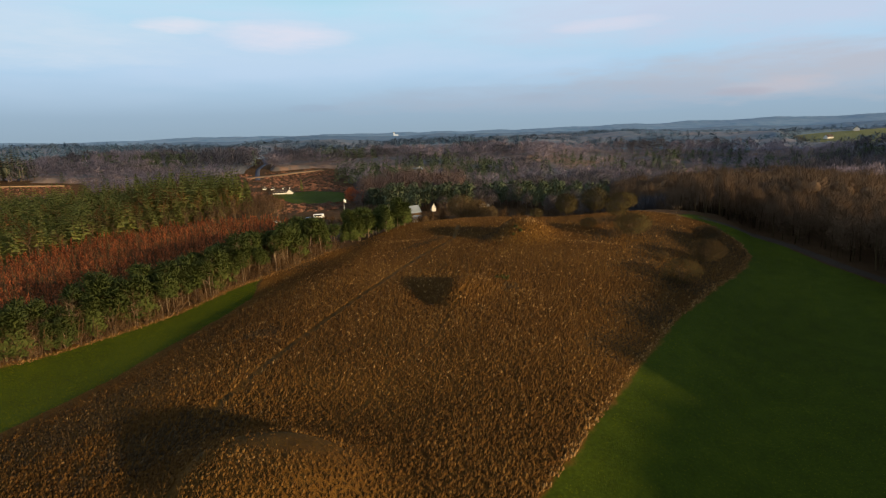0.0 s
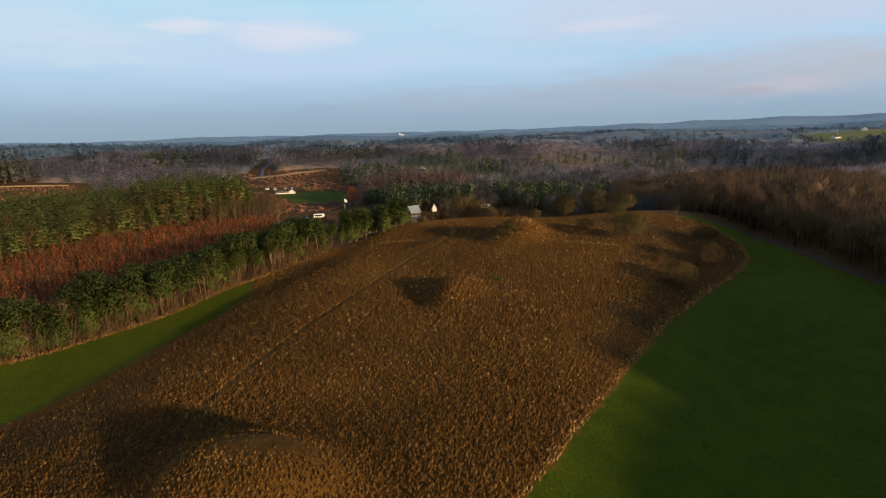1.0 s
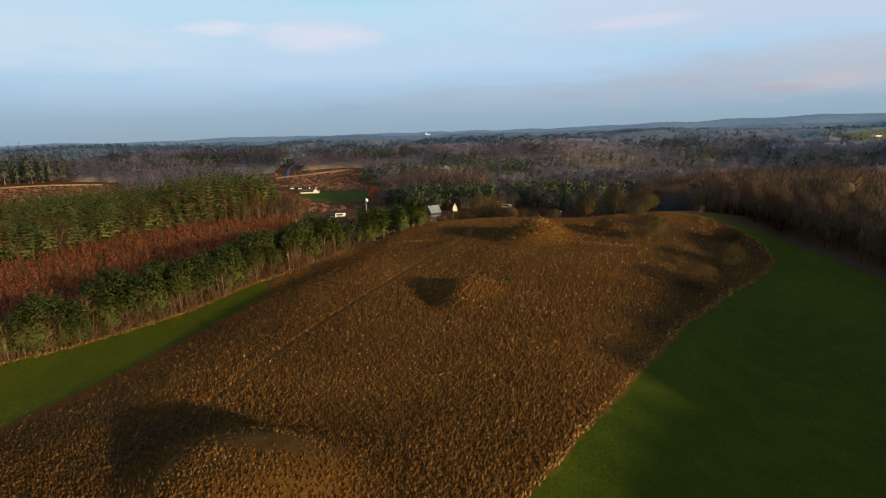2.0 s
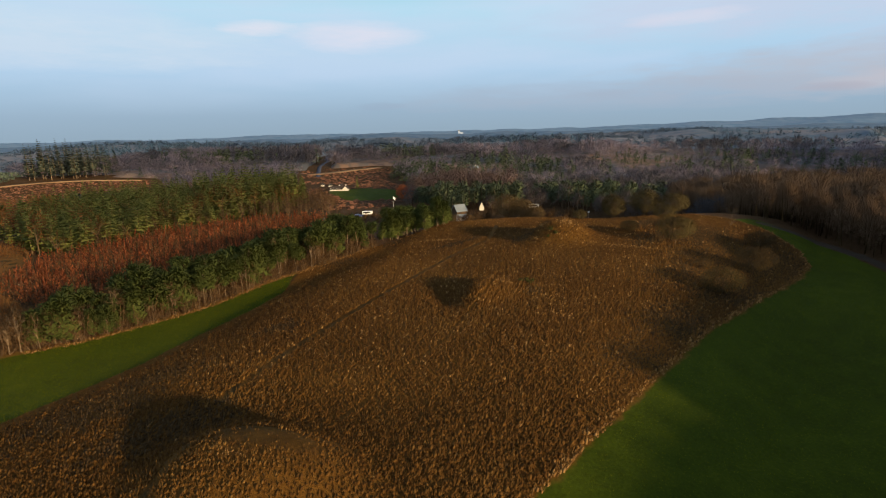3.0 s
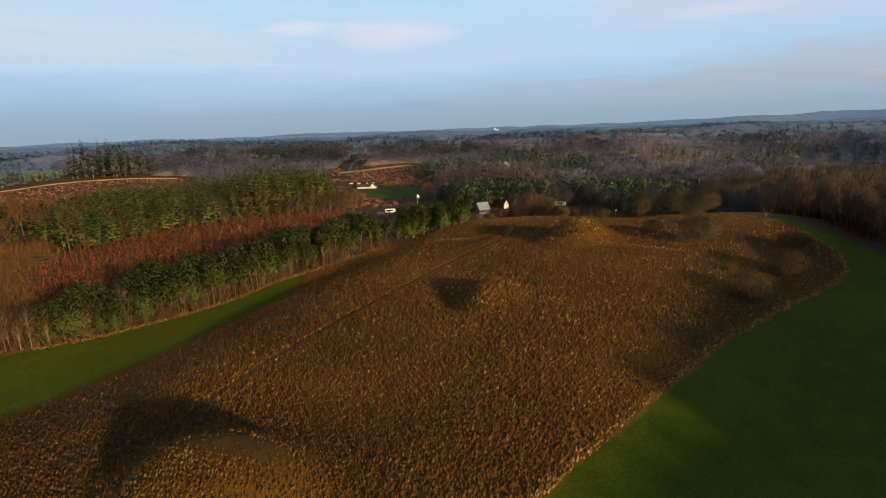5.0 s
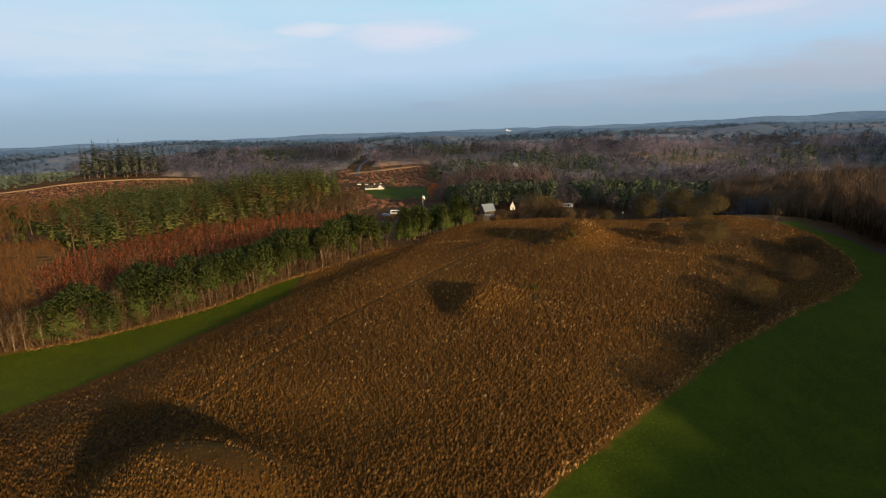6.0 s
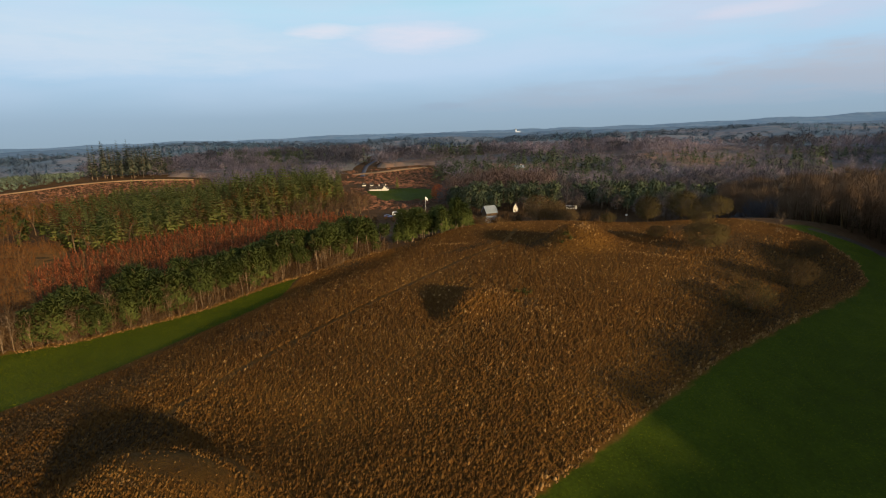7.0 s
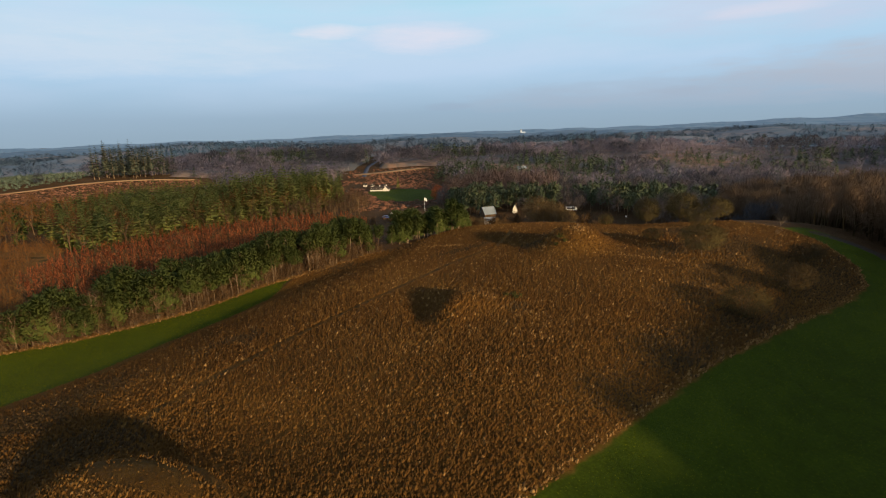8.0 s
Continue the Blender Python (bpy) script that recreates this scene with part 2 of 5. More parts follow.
YARDTWIG = surface("warm_brown_twigs", [(0.2, (0.0834, 0.0542, 0.0224)), (0.5, (0.1512, 0.1008, 0.0447)), (0.8, (0.2345, 0.1638, 0.0774))], grain=0.4, patch=0.1, island=0.25, through=0.3)
# Darker copy of OLIVETWIG: shade put into the colour of twigs and stems.
SHADETWIG = surface("shaded_twigs", [(0.2, (0.034, 0.022, 0.009)), (0.5, (0.062, 0.042, 0.017)), (0.8, (0.100, 0.068, 0.029))], grain=0.4, patch=0.1, island=0.25, through=0.3)
DARKTWIG = surface("dark_brown_twigs", [(0.2, (0.0957, 0.0626, 0.0417)), (0.5, (0.1793, 0.1165, 0.0723)), (0.8, (0.2966, 0.1923, 0.1126))], grain=0.25, patch=0.03, island=0.2, through=0.3)
ORANGETWIG = surface("orange_brown_twigs", [(0.2, (0.1472, 0.0636, 0.0186)), (0.5, (0.2527, 0.1083, 0.0294)), (0.8, (0.3860, 0.1709, 0.0464))], grain=0.4, patch=0.06, island=0.3, through=0.35)
LAWN = surface("meadow_blades", [(0.2, (0.0480, 0.0569, 0.0012)), (0.5, (0.1043, 0.1174, 0.0017)), (0.8, (0.2003, 0.1982, 0.0037))], grain=0.5, patch=0.08, through=0.3)
# Heather, darkened further to bring the slope's shade into the colour.
HEATHER = surface("heather_and_shade", [(0.2, (0.0272, 0.0148, 0.0052)), (0.5, (0.0559, 0.0318, 0.0112)), (0.8, (0.0936, 0.0548, 0.0206))], grain=1.5, patch=0.1)
BROOM = surface("green_broom", [(0.2, (0.0225, 0.0263, 0.0060)), (0.5, (0.0562, 0.0600, 0.0135)), (0.8, (0.1050, 0.0975, 0.0263))], grain=1.5, patch=0.2)
# Spruce on the far bank, greyed and lightened to paint haze over it.
HAZESPRUCE = surface("hazed_spruce", [(0.2, (0.0791, 0.1024, 0.0804)), (0.5, (0.1210, 0.1442, 0.1105)), (0.8, (0.1674, 0.1860, 0.1406))], grain=0.3, patch=0.05, island=0.2, through=0.3)
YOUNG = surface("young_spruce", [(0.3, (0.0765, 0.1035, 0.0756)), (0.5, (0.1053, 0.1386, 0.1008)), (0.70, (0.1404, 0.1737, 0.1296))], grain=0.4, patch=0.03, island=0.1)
PAINT = surface("white_vehicle_paint", [(0.3, (0.70, 0.71, 0.73)), (0.7, (0.80, 0.81, 0.83))], rough=0.3, island=0.0, spec=0.5)
BLUEPAINT = surface("blue_car_paint", [(0.3, (0.03, 0.05, 0.16)), (0.7, (0.05, 0.08, 0.24))], rough=0.3, island=0.0, spec=0.5)
RUBBER = surface("black_rubber", [(0.3, (0.012, 0.012, 0.012)), (0.7, (0.025, 0.025, 0.025))], rough=0.8, island=0.0)
CLOTH = surface("white_cloth", [(0.3, (0.74, 0.74, 0.74)), (0.7, (0.84, 0.84, 0.84))], island=0.0)


# ---- the lie of the land ----
def smooth(a, b, t):
    s = np.clip((t - a) / (b - a), 0, 1)
    return s * s * (3 - 2 * s)


def bump(x, y, cx, cy, rx, ry, turn, p):
    c, s = np.cos(turn), np.sin(turn)
    dx, dy = x - cx, y - cy
    q = ((dx * c + dy * s) / rx) ** 2 + ((dy * c - dx * s) / ry) ** 2
    return np.exp(-q ** (p / 2))


MOUND = (-20, 53, 11.5, 8.6, -0.3)          # the near burial mound: centre, half widths, turn


def height(x, y):
    x, y = np.asarray(x, float), np.asarray(y, float)
    w = (x * 0.8746 - y * 0.4848 + 60) / 60
    v = np.clip(w, -1.1, 1.1)
    u = np.maximum((x * 0.4848 + y * 0.8746 - 100) / 100, -1.1)
    most = 0.68 + 0.36 * np.clip(v, 0, 1)
    u = most - np.log1p(np.exp((most - u) * 12)) / 12
    hill = 4.84 + 5.58 * u + 2.02 * v + 0.69 * u * v - 5.64 * v ** 2 - 3.17 * v ** 3 - 0.69 * v ** 4
    d = np.hypot(x, y)
    land = -3.0 + 11 * bump(x, y, -345, 400, 130, 55, 0.25, 2) + 8 * smooth(440, 640, d) + (7 + 40 * smooth(0.05, 0.75, np.arctan2(x, np.maximum(y, 1)))) * smooth(2500, 4600, d) - 14 * bump(x, y, 300, 500, 210, 110, 0.25, 2)
    # The 60 m ridge is added out of view to shade the valley.
    land = land + 15 * bump(x, y, 780, 900, 240, 150, -0.6, 2) + 60 * bump(x, y, 570, 420, 130, 180, -0.5, 3)
    land = land + smooth(500, 900, d) * 8 * (np.sin(x / 120 + 1) * np.cos(y / 150) + 0.7 * np.sin((x + y) / 310))
    k = smooth(0, 1, (w + 1.08 + 0.24 * u + 0.5 * np.maximum(u, 0)) / 0.72) * (1 - smooth(1.1, 2.6, w)) * (1 - smooth(200, 242, y)) * smooth(-300, -60, y)
    z = land + (hill - land) * k
    z = z + 4.9 * bump(x, y, *MOUND, 3.6) - 1.5 * bump(x, y, -18, 71, 20, 9, 0, 2)
    z = z + 0.9 * bump(x, y, -72, 112, 30, 50, -0.45, 2) + 4.6 * bump(x, y, -48, 178, 15, 42, -0.30, 3) + 1.4 * bump(x, y, -37, 138, 18, 20, 0, 2)
    z = z + 2.2 * bump(x, y, 4.6, 113.8, 4.6, 5.2, 0.2, 2.4) + 1.5 * bump(x, y, 10, 116, 6.5, 3.8, 0.1, 2.4) + 1.3 * bump(x, y, 2.4, 109, 3.0, 4.4, 0.3, 2.4) - 1.2 * bump(x, y, -3.0, 112.5, 3.8, 6.0, 0.2, 2)
    z = z + 5.4 * bump(x, y, 25.2, 160.5, 8.6, 8.0, 0.1, 2.7) + 1.6 * bump(x, y, -8, 194, 22, 15, 0, 2) - 2.6 * bump(x, y, 52, 203, 25, 18, 0, 2)
    z = z - 0.5 * bump(x, y, 34, 90, 10, 16, -0.5, 2)
    return z


def outline_distance(poly, x, y):
    """Metres inside (+) or outside (-) of a closed outline."""
    x, y = np.asarray(x, float), np.asarray(y, float)
    best, odd = np.full(x.shape, 1e9), np.zeros(x.shape, bool)
    for (ax, ay), (bx, by) in zip(poly, poly[1:] + poly[:1]):
        ex, ey = bx - ax, by - ay
        t = np.clip(((x - ax) * ex + (y - ay) * ey) / (ex * ex + ey * ey), 0, 1)
        best = np.minimum(best, np.hypot(x - ax - t * ex, y - ay - t * ey))
        if ay != by:
            odd ^= ((ay > y) != (by > y)) & (x < ex * (y - ay) / (by - ay) + ax)
    return np.where(odd, best, -best)


def line_distance(line, x, y):
    best = np.full(np.shape(x), 1e9)
    for (ax, ay), (bx, by) in zip(line, line[1:]):
        ex, ey = bx - ax, by - ay
        t = np.clip(((x - ax) * ex + (y - ay) * ey) / (ex * ex + ey * ey), 0, 1)
        best = np.minimum(best, np.hypot(x - ax - t * ex, y - ay - t * ey))
    return best


HEATH_EDGE = [(-12, 12), (4, 43), (11, 54), (19, 65), (32.5, 84), (47.5, 103.5), (67, 125), (83.5, 143), (93, 156), (95.5, 167), (92.5, 182.5), (86.5, 192), (60, 214), (0, 226),
              (-11, 204), (-26.5, 184), (-34, 173), (-44.5, 153), (-50, 146), (-48, 130), (-51, 117), (-55, 103), (-58, 89), (-61.5, 80), (-65.5, 72), (-76, 50), (-90, 20), (-95, -60), (-30, -60)]
PINE_FRONT = [(-104, 84), (-90, 95), (-81, 102), (-73, 113), (-66, 123), (-58, 138), (-50.5, 147), (-45, 154), (-40, 163.5), (-34.5, 174)]
STRIP = [(-140, 20), (-120, 60), (-104, 84)] + PINE_FRONT[1:7] + [(-50, 140), (-47, 130), (-49, 117), (-52, 103), (-55, 89), (-59, 78), (-63, 70), (-74, 50), (-88, 20)]
MEADOW = [(-14, 10), (2, 43), (9, 54), (17, 65), (30, 84), (45, 103), (64, 124), (81, 142), (90, 154), (92, 166), (88, 181), (84, 192), (94, 197), (106, 186),
          (109, 166), (109, 148), (112, 130), (114, 90), (112, 40), (100, -60), (-20, -60)]
FIELD = [(-127, 396), (-98, 413), (-72, 404), (-60, 345), (-90, 338)]
FARFIELD = [(575, 800), (600, 880), (640, 960), (720, 1120), (980, 1180), (1180, 900), (960, 700), (760, 640), (620, 730)]
SCRUB = [(-92, 97), (-135, 60), (-200, 120), (-215, 190), (-185, 196), (-152, 164), (-136, 136), (-104, 116)]
TRACK = [(95, 192), (108, 184), (111.5, 166), (112, 148), (115, 128), (117, 90), (115, 40), (104, -60)]
PATH_LINE = [(-34, 73), (-31, 82), (-27.6, 92), (-21, 110), (-14, 127), (-5, 150), (4, 166), (6, 186)]
LANE = [(-230, 168), (-190, 173), (-172, 176), (-155, 160)]
PATH_SIDE = [(-17, 62), (-11, 74), (-2, 90), (2, 104), (8, 118)]


def along(line, t):
    P = np.array(line, float)
    d = np.concatenate([[0], np.cumsum(np.hypot(*np.diff(P, axis=0).T))])
    return np.interp(t * d[-1], d, P[:, 0]), np.interp(t * d[-1], d, P[:, 1])


def stretch(start, stop, step, reach, growth):
    """Even steps over the near part of the plan, then ever longer ones out to the horizon."""
    mid = list(np.arange(start, stop + step / 2, step))
    for sign, line in ((1, mid), (-1, mid)):
        d, at = step, mid[-1] if sign > 0 else mid[0]
        more = []
        while abs(at) < reach:
            d *= growth
            at += sign * d
            more.append(at)
        mid = mid + more if sign > 0 else more[::-1] + mid
    return np.array(mid)


def sheet(name, V, F, material, N=None):
    me = bpy.data.meshes.new(name)
    V, F = np.asarray(V, np.float32), np.asarray(F, np.int32)
    n, k = F.shape
    me.vertices.add(len(V))
    me.vertices.foreach_set("co", V.ravel())
    me.loops.add(n * k)
    me.loops.foreach_set("vertex_index", F.ravel())
    me.polygons.add(n)
    me.polygons.foreach_set("loop_start", np.arange(0, n * k, k, dtype=np.int32))
    me.update(calc_edges=True)
    for m in material if isinstance(material, (list, tuple)) else [material]:
        me.materials.append(m)
    if N is not None:                                     # soft shading that follows the crown or the lie of the land
        me.polygons.foreach_set("use_smooth", np.ones(n, bool))
        me.attributes.new("custom_normal", "FLOAT_VECTOR", "POINT").data.foreach_set("vector", np.asarray(N, np.float32).ravel())
    return me


SCARP = [(-30, 47), (-28.8, 53), (-27.2, 58), (-23.5, 61), (-18, 61.8), (-12, 60)]


def mound_top(x, y):
    """Metres inside the short sward along the top of the near burial mound."""
    c, s = np.cos(-0.12), np.sin(-0.12)
    dx, dy = x + 18.6, y - 56.2
    return (1 - np.hypot((dx * c + dy * s) / 7.0, (dy * c - dx * s) / 2.6)) * 2.6


def build_ground():
    xs, ys = stretch(-125, 125, 1.8, 4700, 1.1), stretch(20, 235, 1.8, 4700, 1.1)
    X, Y = np.meshgrid(xs, ys)
    x, y = X.ravel(), Y.ravel()
    V = np.stack([x, y, height(x, y)], 1)
    nx, ny = len(xs), len(ys)
    i = (np.arange(ny - 1)[:, None] * nx + np.arange(nx - 1)[None]).ravel()
    me = sheet("ground", V, np.stack([i, i + 1, i + nx + 1, i + nx], 1), GROUND)
    me.polygons.foreach_set("use_smooth", np.ones(len(me.polygons), bool))
    verge = np.maximum.reduce([1.5 - line_distance(PINE_FRONT, x, y), 0.0 - line_distance(HEATH_EDGE[:14], x, y), outline_distance(SCRUB, x, y)])
    meadow = np.maximum.reduce([outline_distance(p, x, y) for p in (STRIP, MEADOW, FIELD)])
    path = np.maximum(0.45 - line_distance(PATH_LINE, x, y), np.maximum(-0.4 - line_distance(PATH_SIDE, x, y), 1.6 - line_distance(LANE, x, y)))
    for key, value in (("heath", outline_distance(HEATH_EDGE, x, y)), ("meadow", meadow), ("verge", verge), ("path", path), ("stubble", outline_distance(FARFIELD, x, y)), ("track", 2.0 - line_distance(TRACK, x, y)), ("mound", mound_top(x, y)), ("scarp", 0.55 - line_distance(SCARP, x, y))):
        me.attributes.new(key, "FLOAT", "POINT").data.foreach_set("value", value.astype(np.float32))
    tagged(new("ground", me), "rolling winter ground of heath, green meadow and wood floor", "ground", kind="structure")


build_ground()


# ---- plant shapes, each as loose triangles ----
def unit(v):
    return v / np.maximum(np.linalg.norm(v, axis=-1, keepdims=True), 1e-9)


def tube(points, radii, sides=5):
    P, n = np.asarray(points, float), len(points)
    along = unit(np.gradient(P, axis=0))
    side = unit(np.cross(along, np.where(np.abs(along[:, 2:3]) > 0.9, [[1.0, 0, 0]], [[0, 0, 1.0]])))
    other = np.cross(along, side)
    a = np.arange(sides) * 2 * np.pi / sides
    ring = P[:, None] + np.asarray(radii)[:, None, None] * (np.cos(a)[None, :, None] * side[:, None] + np.sin(a)[None, :, None] * other[:, None])
    i, j = np.meshgrid(np.arange(n - 1), np.arange(sides), indexing="ij")
    q = [i * sides + j, i * sides + (j + 1) % sides, (i + 1) * sides + (j + 1) % sides, (i + 1) * sides + j]
    F = np.concatenate([np.stack([q[0], q[1], q[2]], -1).reshape(-1, 3), np.stack([q[0], q[2], q[3]], -1).reshape(-1, 3)])
    return ring.reshape(-1, 3), F


def shaded(shape, soft=0.65):
    """Normals for loose leaves or twigs that follow the roundness of their crown; even ones for stems."""
    V, F = shape
    face = unit(np.cross(V[F[:, 1]] - V[F[:, 0]], V[F[:, 2]] - V[F[:, 0]]))
    if len(V) != 3 * len(F):
        N = np.zeros(V.shape)
        for i in range(3):
            np.add.at(N, F[:, i], face)
        return V, F, unit(N)
    c, h = V[F].mean(1), V[:, 2].max()
    out = unit((c - [0, 0, 0.55 * h]) * [1, 1, 0.7] + [0, 0, 0.22 * h])
    turn = (face * out).sum(1) < 0
    F = np.where(turn[:, None], F[:, ::-1], F)
    N = unit(soft * out + (1 - soft) * np.where(turn[:, None], -face, face))
    return V, F, np.repeat(N, 3, 0)


def leafy(name, shape, material):
    V, F, N = shaded(shape, 0.85)
    return sheet(name, V, F, material, N)


def join(pieces):
    V, F, base = [], [], 0
    for v, f in pieces:
        V.append(v)
        F.append(f + base)
        base += len(v)
    return np.concatenate(V), np.concatenate(F)


def spikes(start, way, length, width, r, flat=0.0):
    """A thin triangle from each start along its way. flat: how far its broad side keeps level."""
    n = len(start)
    way = unit(way)
    side = unit(np.cross(way, r.normal(size=(n, 3)) * (1 - flat) + np.array([0, 0, flat]))) * np.broadcast_to(width, n)[:, None] / 2
    V = np.stack([start - side, start + side, start + way * np.broadcast_to(length, n)[:, None]], 1).reshape(-1, 3)
    return V, np.arange(3 * n).reshape(-1, 3)


def pine(r, h, clumps=26, tufts=38, size=0.62, low=0.42, cone=False):
    """Scots pine: tall bare stem, crooked limbs, an uneven crown of needle clumps."""
    z = np.linspace(0, 0.88, 7)
    bend = np.cumsum(r.normal(0, 0.012 * h, (7, 2)), 0)
    stem = np.column_stack([bend - bend[0], z * h])
    wood = [tube(stem, 0.0085 * h * (1 - 0.85 * z) + 0.02)]
    leaves = []
    for i in range(clumps):
        t = low + (0.97 - low) * (i + r.random()) / clumps
        root = np.array([np.interp(t, z, stem[:, 0]), np.interp(t, z, stem[:, 1]), t * h * 0.97])
        a = i * 2.4 + r.normal(0, 0.5)
        reach = h * (0.03 + 0.10 * math.sin(math.pi * min(1, (1 - t) / (1 - low) * 0.75 + 0.16))) * r.uniform(0.6, 1.2)
        if cone:                                          # a young tree: widest low down, drawn out to a tip
            reach = h * (0.025 + 0.19 * ((1 - t) / (1 - low)) ** 0.8) * r.uniform(0.55, 1.15)
        tip = root + np.array([math.cos(a) * reach, math.sin(a) * reach, reach * r.uniform(0.1, 0.5)])
        wood.append(tube([root, root + (tip - root) * 0.4 + [0, 0, -0.05 * reach], root + (tip - root) * 0.75], [0.004 * h, 0.003 * h, 0.001 * h], 3))
        c = tip + r.normal(0, 1, (tufts, 3)) * [0.05 * h, 0.05 * h, 0.032 * h]
        leaves.append(spikes(c, unit(c - root) + r.normal(0, 0.5, (tufts, 3)) + [0, 0, 0.6], size * r.uniform(0.7, 1.4, tufts), size * 0.55, r))
    return join(wood), join(leaves)


def spruce(r, h, whorls=17, arms=7, size=1.0, spread=0.16):
    """Spruce: a straight stem, drooping sprays in whorls that shorten to a spire."""
    wood = tube([(0, 0, 0), (0, 0, h * 0.4), (0, 0, h * 0.8)], [0.010 * h, 0.006 * h, 0.01], 4)
    parts = []
    for i in range(whorls):
        t = 0.14 + 0.84 * (i / (whorls - 1)) ** 0.9
        reach = (spread * h * (1 - t) ** 0.85 + 0.25) * r.uniform(0.75, 1.15, arms)
        a = r.random() * 6.28 + np.arange(arms) * 6.283 / arms + r.normal(0, 0.25, arms)
        way = np.stack([np.cos(a), np.sin(a), np.full(arms, -0.22 + 0.5 * t)], 1)
        root = np.array([0, 0, t * h]) + way * 0.12
        parts.append(spikes(root, way, reach, 3.6 / arms * reach + 0.15, r))
        tuft = root + way * (reach * 0.5)[:, None]
        parts.append(spikes(tuft, way + r.normal(0, 0.5, (arms, 3)), reach * 0.6, 0.4 * reach * size, r))
    parts.append(spikes(np.array([[0, 0, h * 0.93]]), np.array([[0, 0, 1.0]]), h * 0.08, 0.25, r))
    return wood, join(parts)


def bare_tree(r, h, wide=0.38, limbs=9, boughs=5, twigs=14, stem=0.28, twig=1.0, fill=0, girth=1.0):
    """A leafless broad crown: stem, limbs, boughs and a haze of fine twigs."""
    top = np.array([r.normal(0, 0.02 * h), r.normal(0, 0.02 * h), stem * h])
    wood = [tube([(0, 0, 0), top * 0.5, top], [0.022 * h * girth, 0.017 * h * girth, 0.014 * h * girth], 5)]
    fine = []
    for i in range(limbs):
        a, e = i * 2.4 + r.normal(0, 0.3), r.uniform(0.25, 1.45)
        aim = top + np.array([math.cos(a) * math.cos(e) * wide * h, math.sin(a) * math.cos(e) * wide * h, math.sin(e) * (0.96 - stem) * h]) * r.uniform(0.8, 1.02)
        knee = top + (aim - top) * 0.45 + r.normal(0, 0.02 * h, 3) + [0, 0, 0.04 * h]
        wood.append(tube([top * r.uniform(0.8, 1.0), knee, aim], [0.009 * h * girth, 0.006 * h * girth, 0.002 * h], 3))
        for j in range(boughs):
            t = r.uniform(0.3, 1.0)
            root = knee + (aim - knee) * t if t > 0.45 else top + (knee - top) * t / 0.45
            tip = root + unit(aim - top + r.normal(0, 0.30 * h, 3) + [0, 0, 0.06 * h]) * 0.20 * h * r.uniform(0.5, 1.1)
            wood.append(spikes(root[None], (tip - root)[None], np.linalg.norm(tip - root) * 1.1, 0.007 * h, r))
            s = root + (tip - root) * r.uniform(0.2, 1, (twigs, 1))
            fine.append(spikes(s, unit(tip - root) + r.normal(0, 0.55, (twigs, 3)) + [0, 0, 0.2], h * 0.12 * r.uniform(0.5, 1.3, twigs), 0.0045 * h * twig, r))
    if fill:                                              # the outer haze of fine twigs that closes the dome
        way = unit(r.normal(size=(fill, 3)))
        c = top + [0, 0, 0.5 * (0.95 - stem) * h] + way * np.array([wide * h, wide * h, 0.5 * (1 - stem) * h]) * (r.uniform(0.2, 1.0, fill) ** 0.5)[:, None] * 0.95
        fine.append(spikes(c, way + r.normal(0, 0.5, (fill, 3)) + [0, 0, 0.3], h * 0.08 * r.uniform(0.5, 1.3, fill), 0.0085 * h, r))
    return join(wood), join(fine)


def bare_shrub(r, h, stems=16, twigs=12, width=0.012):
    """Several thin stems fanning out from the ground, with twigs."""
    a, e = r.random(stems) * 6.283, r.uniform(0.55, 1.5, stems)
    way = np.stack([np.cos(a) * np.cos(e), np.sin(a) * np.cos(e), np.sin(e)], 1)
    length = h * r.uniform(0.6, 1.05, stems)
    wood = spikes(np.zeros((stems, 3)) + r.normal(0, 0.06 * h, (stems, 3)) * [1, 1, 0], way, length, 0.022 * h, r)
    i = np.repeat(np.arange(stems), twigs)
    s = way[i] * (length[i] * r.uniform(0.25, 0.95, len(i)))[:, None]
    fine = spikes(s, way[i] + r.normal(0, 0.5, (len(i), 3)), h * 0.22 * r.uniform(0.5, 1.3, len(i)), width * h, r)
    return wood, fine


def young_beech(r, h, n=40):
    """A slim young beech that keeps its dead russet leaves."""
    wood = spikes(np.zeros((1, 3)), np.array([[r.normal(0, 0.05), r.normal(0, 0.05), 1.0]]), h, 0.03 * h, r)
    z = r.uniform(0.12, 0.98, n)
    a = r.random(n) * 6.283
    c = np.stack([np.cos(a), np.sin(a), np.zeros(n)], 1) * (0.16 * h * (1.05 - z) * r.random(n))[:, None] + [0, 0, 1] * (z * h)[:, None]
    leaves = spikes(c, np.stack([np.cos(a), np.sin(a), r.uniform(0.4, 2.4, n)], 1), 0.10 * h * r.uniform(0.6, 1.4, n), 0.042 * h, r)
    return wood, leaves


def rough_crown(r, h, wide, n, length, width, floor=0.2, pointed=False):
    """A distant tree: a stem and a crown of loose sprays within an uneven outline."""
    wood = spikes(np.zeros((1, 3)), np.array([[0, 0, 1.0]]), 0.6 * h, 0.06 * h, r)
    z = r.random(n) ** (1.3 if pointed else 0.8)
    half = (1 - z) if pointed else np.sqrt(np.maximum(1 - (2 * z - 0.9) ** 2 / 1.3, 0.05))
    a = r.random(n) * 6.283
    c = np.stack([np.cos(a) * half * wide * h * r.uniform(0.3, 1, n), np.sin(a) * half * wide * h * r.uniform(0.3, 1, n), h * (floor + (0.95 - floor) * z)], 1)
    out = np.stack([np.cos(a), np.sin(a), np.full(n, -0.1 if pointed else 0.9)], 1)
    return wood, spikes(c, out + r.normal(0, 0.75, (n, 3)), length * r.uniform(0.6, 1.3, n), width, r)


